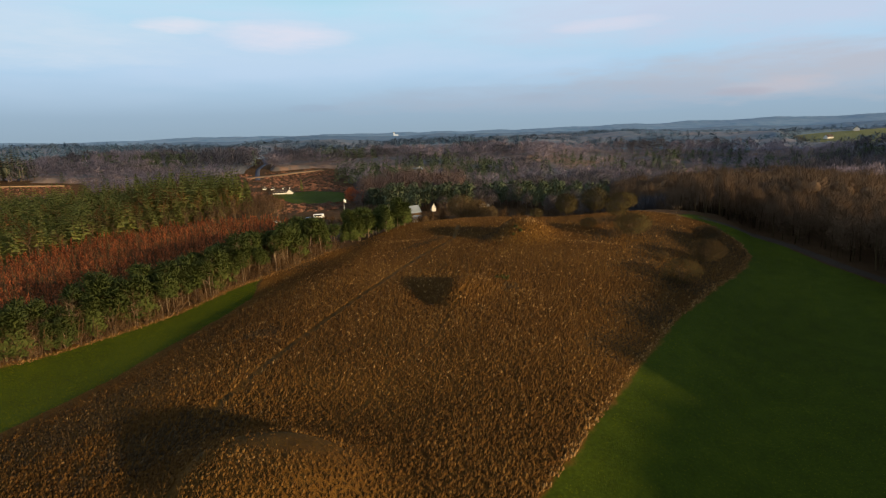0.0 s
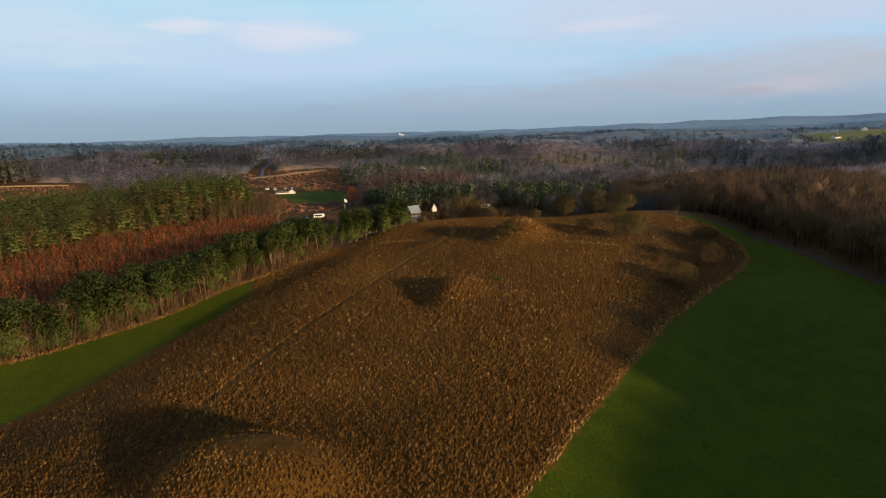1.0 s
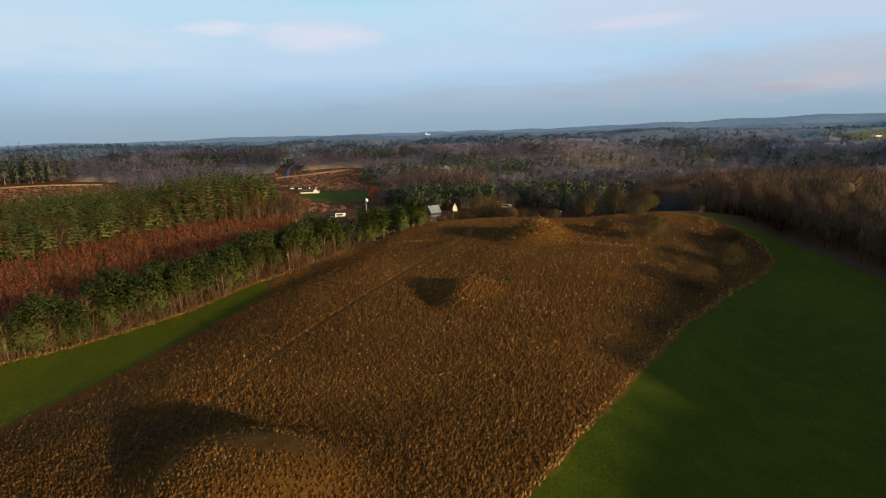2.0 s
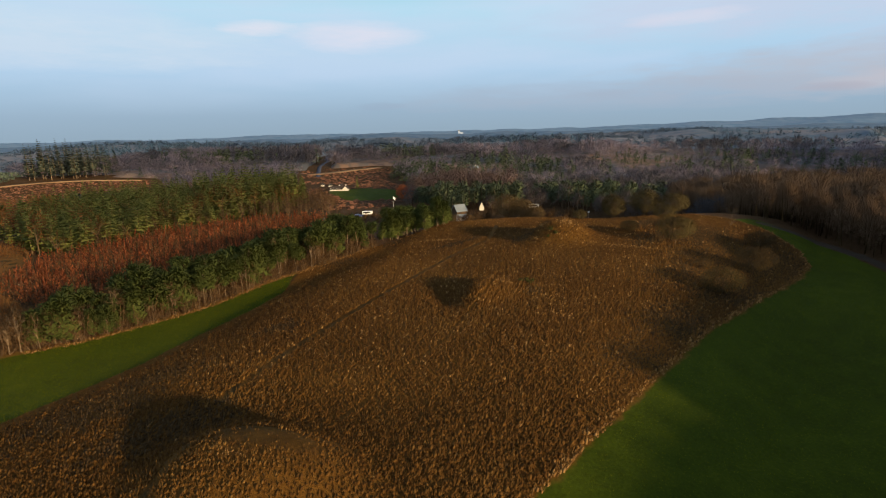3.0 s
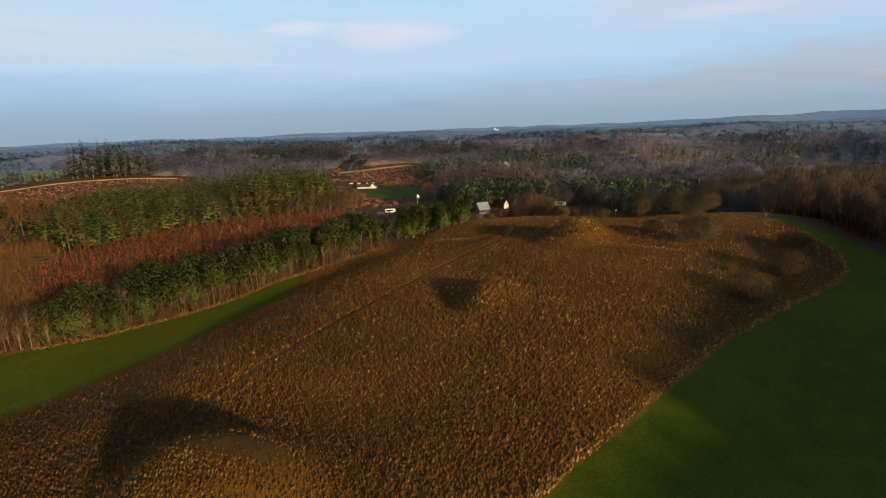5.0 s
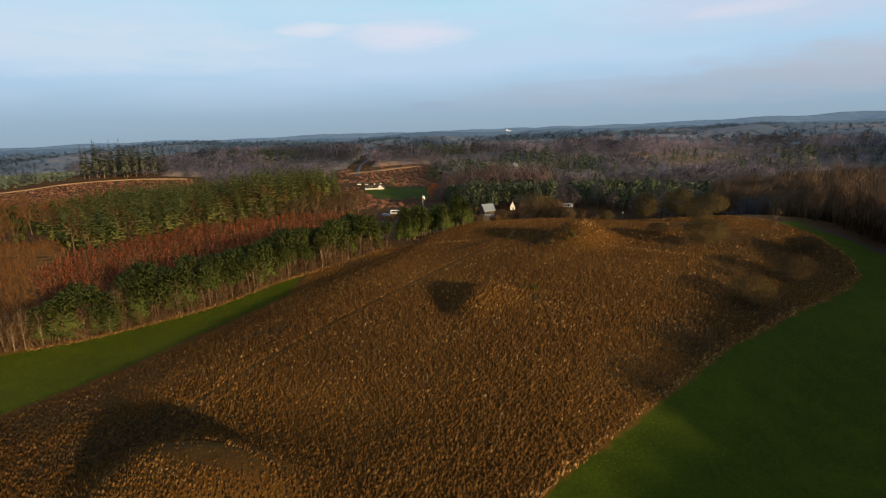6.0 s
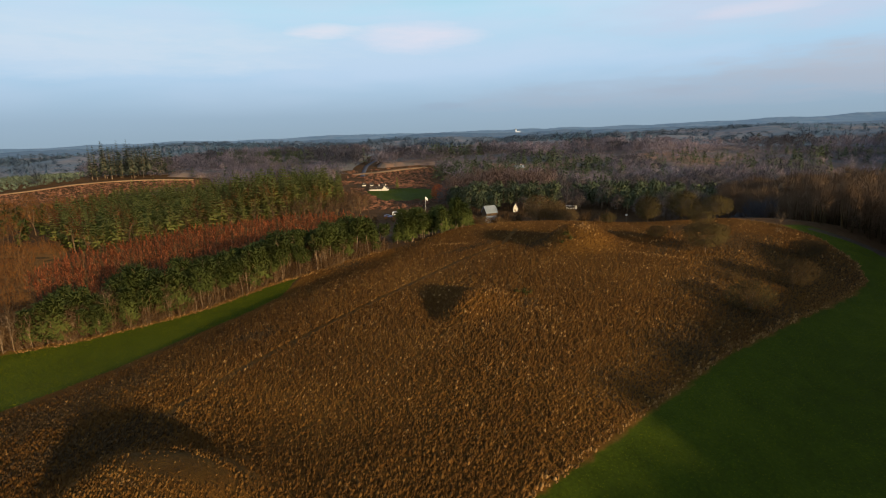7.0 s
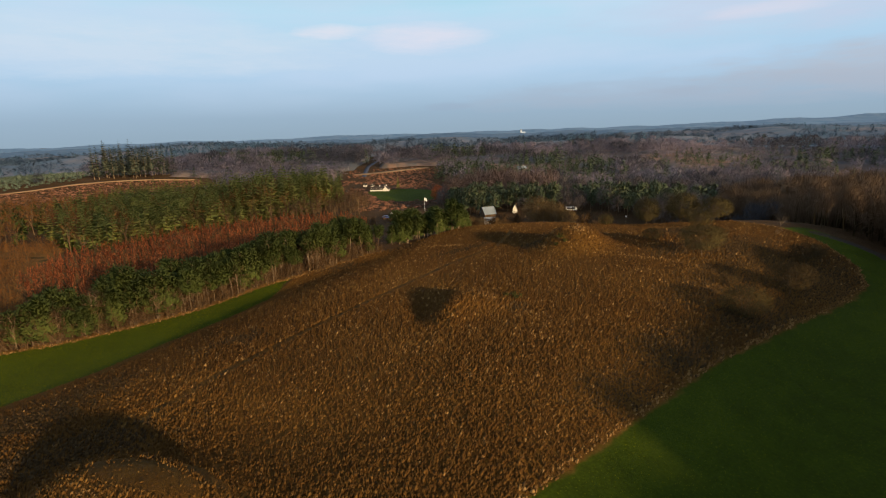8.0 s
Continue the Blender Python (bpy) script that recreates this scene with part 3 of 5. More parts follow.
def shingles(start, out, length, width, r, tilt=0.3):
    """Small sprays that lie on a crown's surface, each facing outwards, more or less tilted."""
    n = len(start)
    face = unit(out + r.normal(0, tilt, (n, 3)))
    way = unit(np.cross(face, r.normal(size=(n, 3))))
    way = np.where(way[:, 2:3] < -0.3, -way, way)
    side = np.cross(face, way) * np.broadcast_to(width, n)[:, None] / 2
    tip = start + way * np.broadcast_to(length, n)[:, None] * 0.6
    low = start - way * np.broadcast_to(length, n)[:, None] * 0.4
    return np.stack([low - side, low + side, tip], 1).reshape(-1, 3), np.arange(3 * n).reshape(-1, 3)


def domed_crown(r, h, wide, clumps, n, length, width, low=0.5, fringe=0.25):
    """A low bush far off: a stem under an uneven dome of twig clumps, with sprays breaking its outline."""
    wood = spikes(np.zeros((1, 3)), np.array([[0, 0, 1.0]]), 0.6 * h, 0.02 * h, r)
    a = np.arange(clumps) * 2.4 + r.normal(0, 0.3, clumps)
    k = np.sqrt((np.arange(clumps) + 0.3) / clumps)
    heart = np.stack([np.cos(a) * k * wide * h * 0.62, np.sin(a) * k * wide * h * 0.62, h * (low + 0.24 * (1 - k ** 2) + r.uniform(-0.05, 0.05, clumps))], 1)
    size = wide * h * (0.78 - 0.05 * min(clumps, 6))
    i = np.arange(n) % clumps
    out = unit(r.normal(size=(n, 3)) + [0, 0, 0.3])
    c = heart[i] + out * [size, size, 0.27 * h] * r.uniform(0.7, 1.05, (n, 1))
    leaves = [shingles(c, out, length * r.uniform(0.6, 1.3, n), width, r)]
    m = int(n * fringe)
    if m:
        leaves.append(spikes(c[:m], out[:m] + r.normal(0, 0.4, (m, 3)) + [0, 0, 0.3], length * r.uniform(0.5, 1.0, m), width * 0.4, r))
    return wood, join(leaves)


def winter_crown(r, h, wide, lumps, n, length, width, low=0.45, rings=6, sides=10, stems=1, core=0.6):
    """A leafless broadleaf tree in a wood: stems, the dense heart of its crown as one lumpy dome, and fine upright twigs all over it."""
    wood = [spikes(r.normal(0, 0.05 * h, (1, 3)) * [1, 1, 0], np.array([[r.normal(0, 0.06), r.normal(0, 0.06), 1.0]]), 0.85 * h, 0.022 * h, r) for _ in range(stems)]
    away = unit(r.normal(size=(lumps, 3)) + [0, 0, 0.35])
    half = 0.5 * (1 - low) * h

    def reach(d):                                         # how far the dome goes out in a direction: the furthest lump there
        return 0.66 + 0.34 * np.max(np.maximum(d @ away.T, 0) ** 3, axis=1)
    t, a = np.meshgrid(np.linspace(0.02, 0.98, rings) * np.pi, np.arange(sides) * 2 * np.pi / sides, indexing="ij")
    d = np.stack([np.sin(t) * np.cos(a), np.sin(t) * np.sin(a), np.cos(t)], -1).reshape(-1, 3)
    heart = np.array([0, 0, h * low + half])
    V = heart + d * [wide * h, wide * h, half] * (core * reach(d) * r.uniform(0.93, 1.05, len(d)))[:, None]
    i, j = np.meshgrid(np.arange(rings - 1), np.arange(sides), indexing="ij")
    q = [i * sides + j, i * sides + (j + 1) % sides, (i + 1) * sides + (j + 1) % sides, (i + 1) * sides + j]
    F = np.concatenate([np.stack([q[0], q[3], q[2]], -1).reshape(-1, 3), np.stack([q[0], q[2], q[1]], -1).reshape(-1, 3)])
    out = unit(r.normal(size=(n, 3)) + [0, 0, 0.45])
    c = heart + out * [wide * h, wide * h, half] * (reach(out) * r.uniform(0.5, 0.92, n))[:, None]
    fine = spikes(c, out * 0.8 + r.normal(0, 0.5, (n, 3)) + [0, 0, 0.55], length * r.uniform(0.6, 1.3, n), width, r)
    return (join(wood), (V, F), fine) if core else (join(wood), fine)


def dome_kind(tree, wood=0, leaf=1):
    """Gives the stems one material slot and the rest of a tree another."""
    return [(shape, wood if i == 0 else leaf) for i, shape in enumerate(tree)]


# ---- planting ----
def part(name, shape, material, parent, label=""):
    ob = new(name, shape if isinstance(shape, bpy.types.Mesh) else leafy(name, shape, material))
    ob.parent = parent
    return tagged(ob, label)


def plant(name, shapes, label, category, group=""):
    """One tree as a thing: an Empty at its foot with its parts."""
    top = tagged(new(name), label, category, group)
    for piece, shape, material in shapes:
        part(piece, shape, material, top)
    return top


def scatter(poly, step, r, jitter=0.42):
    """Uneven places within an outline."""
    xs, ys = [p[0] for p in poly], [p[1] for p in poly]
    X, Y = np.meshgrid(np.arange(min(xs), max(xs), step), np.arange(min(ys), max(ys), step))
    x, y = (X + r.uniform(-jitter, jitter, X.shape) * step).ravel(), (Y + r.uniform(-jitter, jitter, X.shape) * step).ravel()
    keep = outline_distance(poly, x, y) > 0
    return x[keep], y[keep]


def stand(name, label, x, y, kinds, materials, r, sizes=(0.75, 1.2), category="woodland", share=None, sink=0.2, soft=0.65, lift=0.0, mass=0.0):
    """A wood nobody could count, as one mesh: each place takes one of the kinds, turned and scaled."""
    pick = r.choice(len(kinds), len(x), p=share)
    turn, size = r.random(len(x)) * 6.283, r.uniform(*sizes, len(x))
    if mass:                                              # neighbours grow to one height: the wood swells and sinks
        size = size * (1 - 0.5 * mass + mass * smooth(0.2, 0.8, rolling(x, y, 62, 8)))
    z = height(x, y) - sink
    V, F, N, M, base = [], [], [], [], 0
    for i, kind in enumerate(kinds):
        w = np.flatnonzero(pick == i)
        if not len(w):
            continue
        for shape, slot in kind:
            v, f, nv = shaded(shape, soft)
            nv = unit(nv + [0, 0, lift])
            rc, rs = np.cos(turn[w])[:, None], np.sin(turn[w])[:, None]
            N.append(np.stack([rc * nv[None, :, 0] - rs * nv[None, :, 1], rs * nv[None, :, 0] + rc * nv[None, :, 1], np.broadcast_to(nv[None, :, 2], (len(w), len(nv)))], -1).reshape(-1, 3))
            c, s = np.cos(turn[w])[:, None] * size[w][:, None], np.sin(turn[w])[:, None] * size[w][:, None]
            P = np.stack([c * v[None, :, 0] - s * v[None, :, 1] + x[w][:, None], s * v[None, :, 0] + c * v[None, :, 1] + y[w][:, None],
                          v[None, :, 2] * size[w][:, None] + z[w][:, None]], -1)
            V.append(P.reshape(-1, 3))
            F.append((f[None] + (np.arange(len(w)) * len(v))[:, None, None]).reshape(-1, 3) + base)
            M.append(np.full(len(w) * len(f), slot, np.int32))
            base += len(w) * len(v)
    me = sheet(name, np.concatenate(V), np.concatenate(F), materials, np.concatenate(N))
    me.polygons.foreach_set("material_index", np.concatenate(M))
    return tagged(new(name, me), label, category, kind="stuff")


# ---- the heath: tussocks of dry moor grass ----
def on_slope(V, F, up, soft):
    """Normals of blades, leaning towards that of the ground they stand on."""
    face = unit(np.cross(V[F[:, 1]] - V[F[:, 0]], V[F[:, 2]] - V[F[:, 0]]))
    turn = face @ np.array([0.0, -0.6, 0.8]) < 0
    F = np.where(turn[:, None], F[:, ::-1], F)
    N = unit(soft * unit(up) + (1 - soft) * np.where(turn[:, None], -face, face))
    return V, F, np.repeat(N, 3, 0)


# Pale straw on crests; on the two farther mounds also a painted sunlit highlight.
STRAW_HIGHLIGHTS = [(-21.6, 52.0, 2.2, 0.8), (8.5, 114.6, 5.0, 1.1), (27.0, 158.8, 5.0, 2.2), (20, 176, 9, 1.5), (44, 150, 10, 1.5), (-12, 172, 10, 1.2)]
# Partly real heather, partly shade put into the colour, chiefly on the right slope.
HEATHER_SHADE_PATCHES = [(-37, 64, 12, 7), (-53, 70, 13, 8), (-50, 80, 9, 5), (-58, 100, 8, 4), (32, 92, 9, 6), (41, 105, 11, 7), (60, 126, 14, 9), (76, 150, 24, 17), (60, 146, 14, 10), (60, 135, 22, 13), (66, 165, 18, 10), (58, 182, 16, 8), (15.0, 114, 3.2, 1.8), (14, 160, 3.5, 5), (-36, 99, 6, 3), (-42, 155, 9, 5), (-5, 165, 12, 3), (52, 160, 14, 5), (-28, 178, 9, 4)]


def tuft(x, y, size, r, lean=(0.34, 0.12)):
    """Rounded tufts of grass, one a place: a ring on the ground, a waist and a leaning tip."""
    n, sides = len(x), 4
    a = r.random((n, 1)) * 6.283 + np.arange(sides) * 6.283 / sides + r.normal(0, 0.2, (n, sides))
    wide = 0.27 * size[:, None] * r.uniform(0.75, 1.25, (n, sides))
    tall = 0.52 * size * r.uniform(0.75, 1.25, n)
    z = height(x, y)
    lx, ly = (lean[0] + r.normal(0, 0.16, n)) * tall, (lean[1] + r.normal(0, 0.16, n)) * tall
    V, N = np.zeros((n, 2 * sides + 1, 3)), np.zeros((n, 2 * sides + 1, 3))
    for i, (k, up, slope) in enumerate(((1.0, -0.1, 0.15), (0.74, 0.60, 0.5))):
        j = slice(i * sides, (i + 1) * sides)
        V[:, j, 0] = x[:, None] + np.cos(a) * wide * k + lx[:, None] * max(up, 0)
        V[:, j, 1] = y[:, None] + np.sin(a) * wide * k + ly[:, None] * max(up, 0)
        V[:, j, 2] = z[:, None] + up * tall[:, None] * r.uniform(0.8, 1.2, (n, sides))
        N[:, j, 0], N[:, j, 1], N[:, j, 2] = np.cos(a), np.sin(a), slope
    V[:, -1] = np.stack([x + lx, y + ly, z + tall], 1)
    N[:, -1] = np.array([0.1, 0, 1.0])
    q = np.arange(sides)
    p = (q + 1) % sides
    F = np.concatenate([np.stack([q, p, p + sides], 1), np.stack([q, p + sides, q + sides], 1), np.stack([q + sides, p + sides, np.full(sides, 2 * sides)], 1)])
    F = (F[None] + (np.arange(n) * (2 * sides + 1))[:, None, None]).reshape(-1, 3)
    return V.reshape(-1, 3), F, unit(N.reshape(-1, 3))


def build_tussocks():
    r = np.random.default_rng(3)
    area = [(-8, 30)] + [p for p in HEATH_EDGE if p[1] > 25] + [(-85, 32)]
    x, y = scatter([p if p[1] < 125 else (p[0], 125) for p in area], 0.50, r, 0.5)
    u, v = scatter([p if p[1] > 125 else (p[0], 125) for p in area], 0.60, r, 0.5)
    x, y = np.concatenate([x, u]), np.concatenate([y, v])
    keep = (outline_distance(HEATH_EDGE, x, y) > r.normal(0, 0.45, len(x))) & (line_distance(PATH_LINE, x, y) > 0.78) & (line_distance(PATH_SIDE, x, y) > 0.3) & (y > 33)
    keep &= (mound_top(x, y) < 0) | (r.random(len(x)) < 0.3)
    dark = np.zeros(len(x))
    for cx, cy, a, b in HEATHER_SHADE_PATCHES:
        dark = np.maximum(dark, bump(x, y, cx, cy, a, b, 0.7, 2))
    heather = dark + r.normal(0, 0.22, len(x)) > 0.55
    rim = np.abs(line_distance(HEATH_EDGE[:14], x, y)) < 1.0 + r.normal(0, 0.5, len(x))
    for cx, cy, a, b in STRAW_HIGHLIGHTS:
        rim |= bump(x, y, cx, cy, a, b, -0.25, 2) + r.normal(0, 0.2, len(x)) > 0.6
    rim |= r.random(len(x)) < 0.12 * smooth(60, 100, y) * (1 - heather)
    for name, label, material, mask, blades, tall in (("heath_grass", "dry straw-brown moor grass tussocks covering the hill", HEATH, keep & ~heather & ~rim, 5, 0.80),
                                                      ("heather", "low heather in patches among the dry grass, partly shade put into colour", HEATHER, keep & heather & ~rim, 3, 0.74),
                                                      ("verge_grass", "tall pale straw along the meadow and among the moor grass", STRAW, keep & rim, 4, 0.7)):
        px, py = x[mask], y[mask]
        n = len(px)
        size = tall * r.uniform(0.6, 1.25, n) * (0.8 + 0.35 * smooth(-1, 1, np.sin(px / 7) + np.cos(py / 9) + r.normal(0, 0.5, n)))
        size = size * (1 - 0.6 * smooth(-1.0, 0.8, mound_top(px, py) + r.normal(0, 0.5, n)))
        size = size * (1 - 0.8 * smooth(1.1, 0.5, line_distance(SCARP, px, py)))
        size = size * (1 - 0.3 * bump(px, py, *MOUND, 4))
        size = size * (1 - 0.55 * smooth(5, 1, line_distance(HEATH_EDGE[18:26], px, py)))
        V0, F0, N0 = tuft(px, py, size, r)
        foot = np.repeat(np.stack([px, py, height(px, py)], 1), blades, 0)
        s = np.repeat(size, blades)
        a = r.random(n * blades) * 6.283
        ca, sa = np.cos(a), np.sin(a)
        lean = np.stack([ca * 0.55, sa * 0.55, r.uniform(0.8, 1.4, n * blades)], 1) + [0.36, 0.12, 0]
        foot += np.stack([ca * 0.24 * s, sa * 0.24 * s, 0.12 * s], 1)
        V, F = spikes(foot, lean, s * r.uniform(0.45, 1.0, n * blades), 0.095 * s, r)
        V, F, N = on_slope(V, F, np.array([[0.15, -0.15, 1.0]]), 0.5)
        V, F, N = np.concatenate([V0, V]), np.concatenate([F0, F + len(V0)]), np.concatenate([N0, N])
        tagged(new(name, sheet(name, V, F, material, N)), label, "heather" if name == "heather" else "grass", kind="stuff")


build_tussocks()


def build_belt_verge():
    """Rough pale grass left standing between the mown strip and the pines."""
    r = np.random.default_rng(4)
    n = 900
    x, y = along(PINE_FRONT[1:], r.random(n))
    off = r.normal(0.9, 0.7, n)
    x, y = x + 0.86 * off, y - 0.5 * off
    V, F, N = tuft(x, y, r.uniform(0.3, 0.65, n), r)
    tagged(new("verge_grass", sheet("verge_grass", V, F, STRAW, N)), "rough pale grass along the foot of the pines", "grass", kind="stuff")


build_belt_verge()


def build_meadow_grass():
    """Short grass on the strip and on the meadow's near side."""
    r = np.random.default_rng(5)
    near = [(-6, 26)] + [(x + 1.2, y) for x, y in HEATH_EDGE[1:12]] + [(95, 195), (104, 180), (104, 150), (80, 100), (62, 60), (45, 26)]
    for outline, step in ((STRIP, 0.42), (near, 0.6)):
        x, y = scatter(outline, step, r, 0.5)
        keep = (outline_distance(HEATH_EDGE, x, y) < -0.2) & (y > 36)
        x, y = x[keep], y[keep]
        n, blades = len(x), 4
        foot = np.repeat(np.stack([x, y, height(x, y) - 0.02], 1), blades, 0) + r.normal(0, 0.12, (n * blades, 3)) * [1, 1, 0]
        a = r.random(n * blades) * 6.283
        lean = np.stack([np.cos(a) * 0.5, np.sin(a) * 0.5, r.uniform(0.4, 1.2, n * blades)], 1)
        V, F = spikes(foot, lean, r.uniform(0.06, 0.15, n * blades), 0.13, r)
        V, F, N = on_slope(V, F, np.array([[0.0, 0.0, 1.0]]), 0.4)
        tagged(new("meadow_grass", sheet("meadow_grass", V, F, LAWN, N)), "short green winter grass", "grass", kind="stuff")


build_meadow_grass()


# ---- pine belt along the green strip ----
def build_belt():
    r = np.random.default_rng(11)
    made = []
    for h, low in ((10.0, 0.46), (11.5, 0.56), (9.2, 0.42), (10.8, 0.6), (8.6, 0.14), (9.4, 0.08)):
        w, l = pine(r, h, low=low, clumps=34 if low > 0.3 else 44, tufts=60, size=0.47, cone=low < 0.3)
        made.append((leafy("trunk", w, PALEBARK), leafy("crown", l, NEEDLE)))
    firsts = {}
    rows = []
    for back, count in ((1.2, 46), (4.4, 46), (7.8, 42)):
        for i in range(count):
            x, y = along(PINE_FRONT[1:], 0.03 + 0.97 * (i + r.uniform(0.1, 0.9)) / count)
            low = i / count < 0.2 or r.random() < 0.25
            rows.append((x - back * 0.86 + r.normal(0, 0.8), y + back * 0.5 + r.normal(0, 0.8), r.integers(4, 6) if low else r.integers(0, 4), r.uniform(0.7, 1.22) * (1.04 - 0.14 * (i / count) ** 2)))
    for cx, cy, wide, count in ((-30, 184, 2.2, 9), (-26, 188, 2.4, 9), (-21, 192, 2.6, 8), (-14, 199, 2.8, 6), (-31, 226, 4.5, 10), (-25, 233, 4, 8)):   # taller clump at the far end
        for i in range(count):
            rows.append((cx + r.normal(0, wide), cy + r.normal(0, wide), r.choice((0, 2, 4, 5)), r.uniform(0.75, 1.14)))
    for x, y, i, s in rows:
        m = pose(x, y, float(height(x, y)) - 0.15, 0, 0, r.uniform(0, 360)) @ Matrix.Scale(s, 4)
        if i not in firsts:
            ob = plant("pine_tree", (("trunk", made[i][0], BARK), ("crown", made[i][1], NEEDLE)), "Scots pine with bare stem beside the grass strip", "tree", "pines of the belt")
            ob.matrix_basis = m
            firsts[i] = ob
        else:
            c = copy_thing(firsts[i], m)
            c.matrix_basis = m


build_belt()


# ---- single trees and bushes on the hill ----
def build_hill_trees():
    r = np.random.default_rng(21)
    slope, lit, crest, yard = "leafless spreading tree on the heath slope, shade in its twig colour", "low spreading leafless tree among the heath grass", "round leafless tree on the crest of the heath", "leafless brown bush behind the heath"
    for x, y, h, wide, stem, label in ((50.5, 213, 10.5, 0.46, 0.2, crest), (61.5, 212, 11.5, 0.52, 0.2, crest), (71, 208, 8.4, 0.70, 0.2, crest), (36, 200, 4.0, 0.7, 0.1, crest),
                                       (55.9, 153.5, 8.6, 0.66, 0.26, lit), (62.5, 188, 5.6, 0.75, 0.15, lit), (46, 165, 4.0, 0.75, 0.2, lit), (57.4, 124, 6.4, 0.78, 0.03, lit),
                                       (70.4, 139, 7.4, 0.74, 0.22, slope), (80.8, 159.4, 5.8, 0.76, 0.22, slope), (86, 168, 3.2, 0.8, 0.08, slope), (58, 138, 2.8, 0.9, 0.05, slope), (64, 172, 3.4, 0.8, 0.1, slope),
                                       (-20, 252, 5.0, 0.7, 0.06, yard), (-14, 250.5, 4.6, 0.75, 0.06, yard), (-8, 252, 4.2, 0.8, 0.06, yard), (10, 256, 13.5, 0.55, 0.1, yard), (17, 254, 11.5, 0.55, 0.1, yard), (23, 253, 8, 0.6, 0.08, yard)):
        w, f = bare_tree(r, h, wide, 16, 7, 6, stem, 0.9, 5200, 0.7)
        # the slope's trees are darkened by colour to look shaded
        ob = plant("bare_tree", (("trunk", w, BARK), ("crown", f, YARDTWIG if label is yard else (SHADETWIG if label is slope else OLIVETWIG))), label, "tree")
        ob.location = (x, y, float(height(x, y)) - 0.1)
    # pale bark on the twigs stands in for sun caught by the crown
    w, f = bare_tree(r, 3.6, 0.8, 9, 4, 6, 0.1, 1.6)
    ob = plant("sunlit_tree", (("trunk", w, PALEBARK), ("crown", f, PALEBARK)), "small leafless tree at the meadow's edge, sunlight put into its pale colour", "tree")
    ob.location = (87, 196, float(height(87, 196)) - 0.1)
    for x, y, h in ((-62, 271, 2.7), (-58.5, 270, 2.9), (-66, 267, 2.2), (-70, 262, 3.0), (-54, 266, 3.4), (-49, 262, 3.2), (-60, 260, 2.8), (-75, 256, 3.0), (-52, 254, 3.0), (-45, 250, 3.4), (-66, 250, 2.6), (-3, 246, 4.0), (-9, 243, 3.5), (-22, 246, 4.0), (-27, 240, 4.5), (30, 256, 6), (36, 248, 5), (-33, 232, 4.5), (-14, 238, 3.2), (2, 238, 3.0), (22, 240, 3.6), (28, 236, 3.4), (42, 236, 4), (-22, 249, 5.5), (-17, 250, 3.6), (-27, 248, 6), (-8, 251, 5), (-4, 253, 6), (1, 256, 6.5), (33, 268, 5), (40, 262, 6)):
        w, f = bare_shrub(r, h, 34, 34)
        ob = plant("bare_bush", (("stem", w, BARK), ("crown", f, TWIG)), "leafless brown bush with fine twigs", "bush")
        ob.location = (x, y, float(height(x, y)) - 0.05)


build_hill_trees()


def build_farm_trees():
    r = np.random.default_rng(23)
    w, l = spruce(r, 10.0, 17, 9, 0.8, 0.17)
    ob = plant("spruce_tree", (("trunk", w, BARK), ("crown", l, SPRUCE)), "lone dark spruce beside the farm's green field", "tree")
    ob.location = (-104, 408, float(height(-104, 408)) - 0.1)
    for x, y, h in ((-54, 333, 11), (-49, 338, 9)):
        w, f = bare_tree(r, h, 0.42, 14, 7, 8, 0.15, 1.6, 2600, 0.7)
        ob = plant("beech_tree", (("trunk", w, BARK), ("crown", f, RUSSET)), "rounded beech that keeps its orange leaves behind the pines", "tree")
        ob.location = (x, y, float(height(x, y)) - 0.1)


# ---- woods ----
RED_WOOD = [(-92, 112), (-136, 136), (-152, 165), (-146, 200), (-138, 224), (-118, 250), (-84, 262), (-64, 244), (-58, 215), (-64, 175), (-74, 145)]
SPRUCE_WOOD = [(-152, 172), (-144, 206), (-136, 230), (-126, 252), (-112, 276), (-110, 318), (-122, 348), (-150, 365), (-215, 340), (-245, 280), (-210, 210)]
SPRUCE_END = [(-140, 250), (-122, 270), (-112, 296), (-116, 328), (-165, 325), (-160, 280)]
SPRUCE_FRONT = [(-153, 168), (-145, 202), (-137, 226), (-122, 248), (-92, 258), (-80, 268), (-84, 300), (-98, 330), (-110, 318), (-111, 276), (-126, 250), (-142, 230), (-150, 205)]
PINE_WOOD = [(-44, 304), (-24, 276), (20, 298), (14, 318), (-46, 322)]
COPPER_WOOD = [(-48, 326), (16, 322), (18, 350), (-4, 376), (-44, 366)]
CONIFERS = [(-10, 540, 40, 22), (34, 505, 30, 60), (45, 375, 14, 30), (-110, 640, 30, 40), (-300, 560, 60, 25), (120, 470, 30, 25)]
PINE_WOOD_EAST = [(24, 312), (38, 302), (50, 284), (84, 268), (96, 300), (60, 335), (26, 335)]
RIGHT_WOOD = [(98, 202), (110, 190), (114, 166), (115, 148), (118, 128), (120, 90), (117, 40), (106, -70), (190, -90), (230, 60), (240, 200), (200, 300), (110, 320), (98, 300), (84, 262), (100, 240)]


def hashed(i, j, seed):
    h = np.sin(i * 127.1 + j * 311.7 + seed * 74.7) * 43758.5453
    return h - np.floor(h)


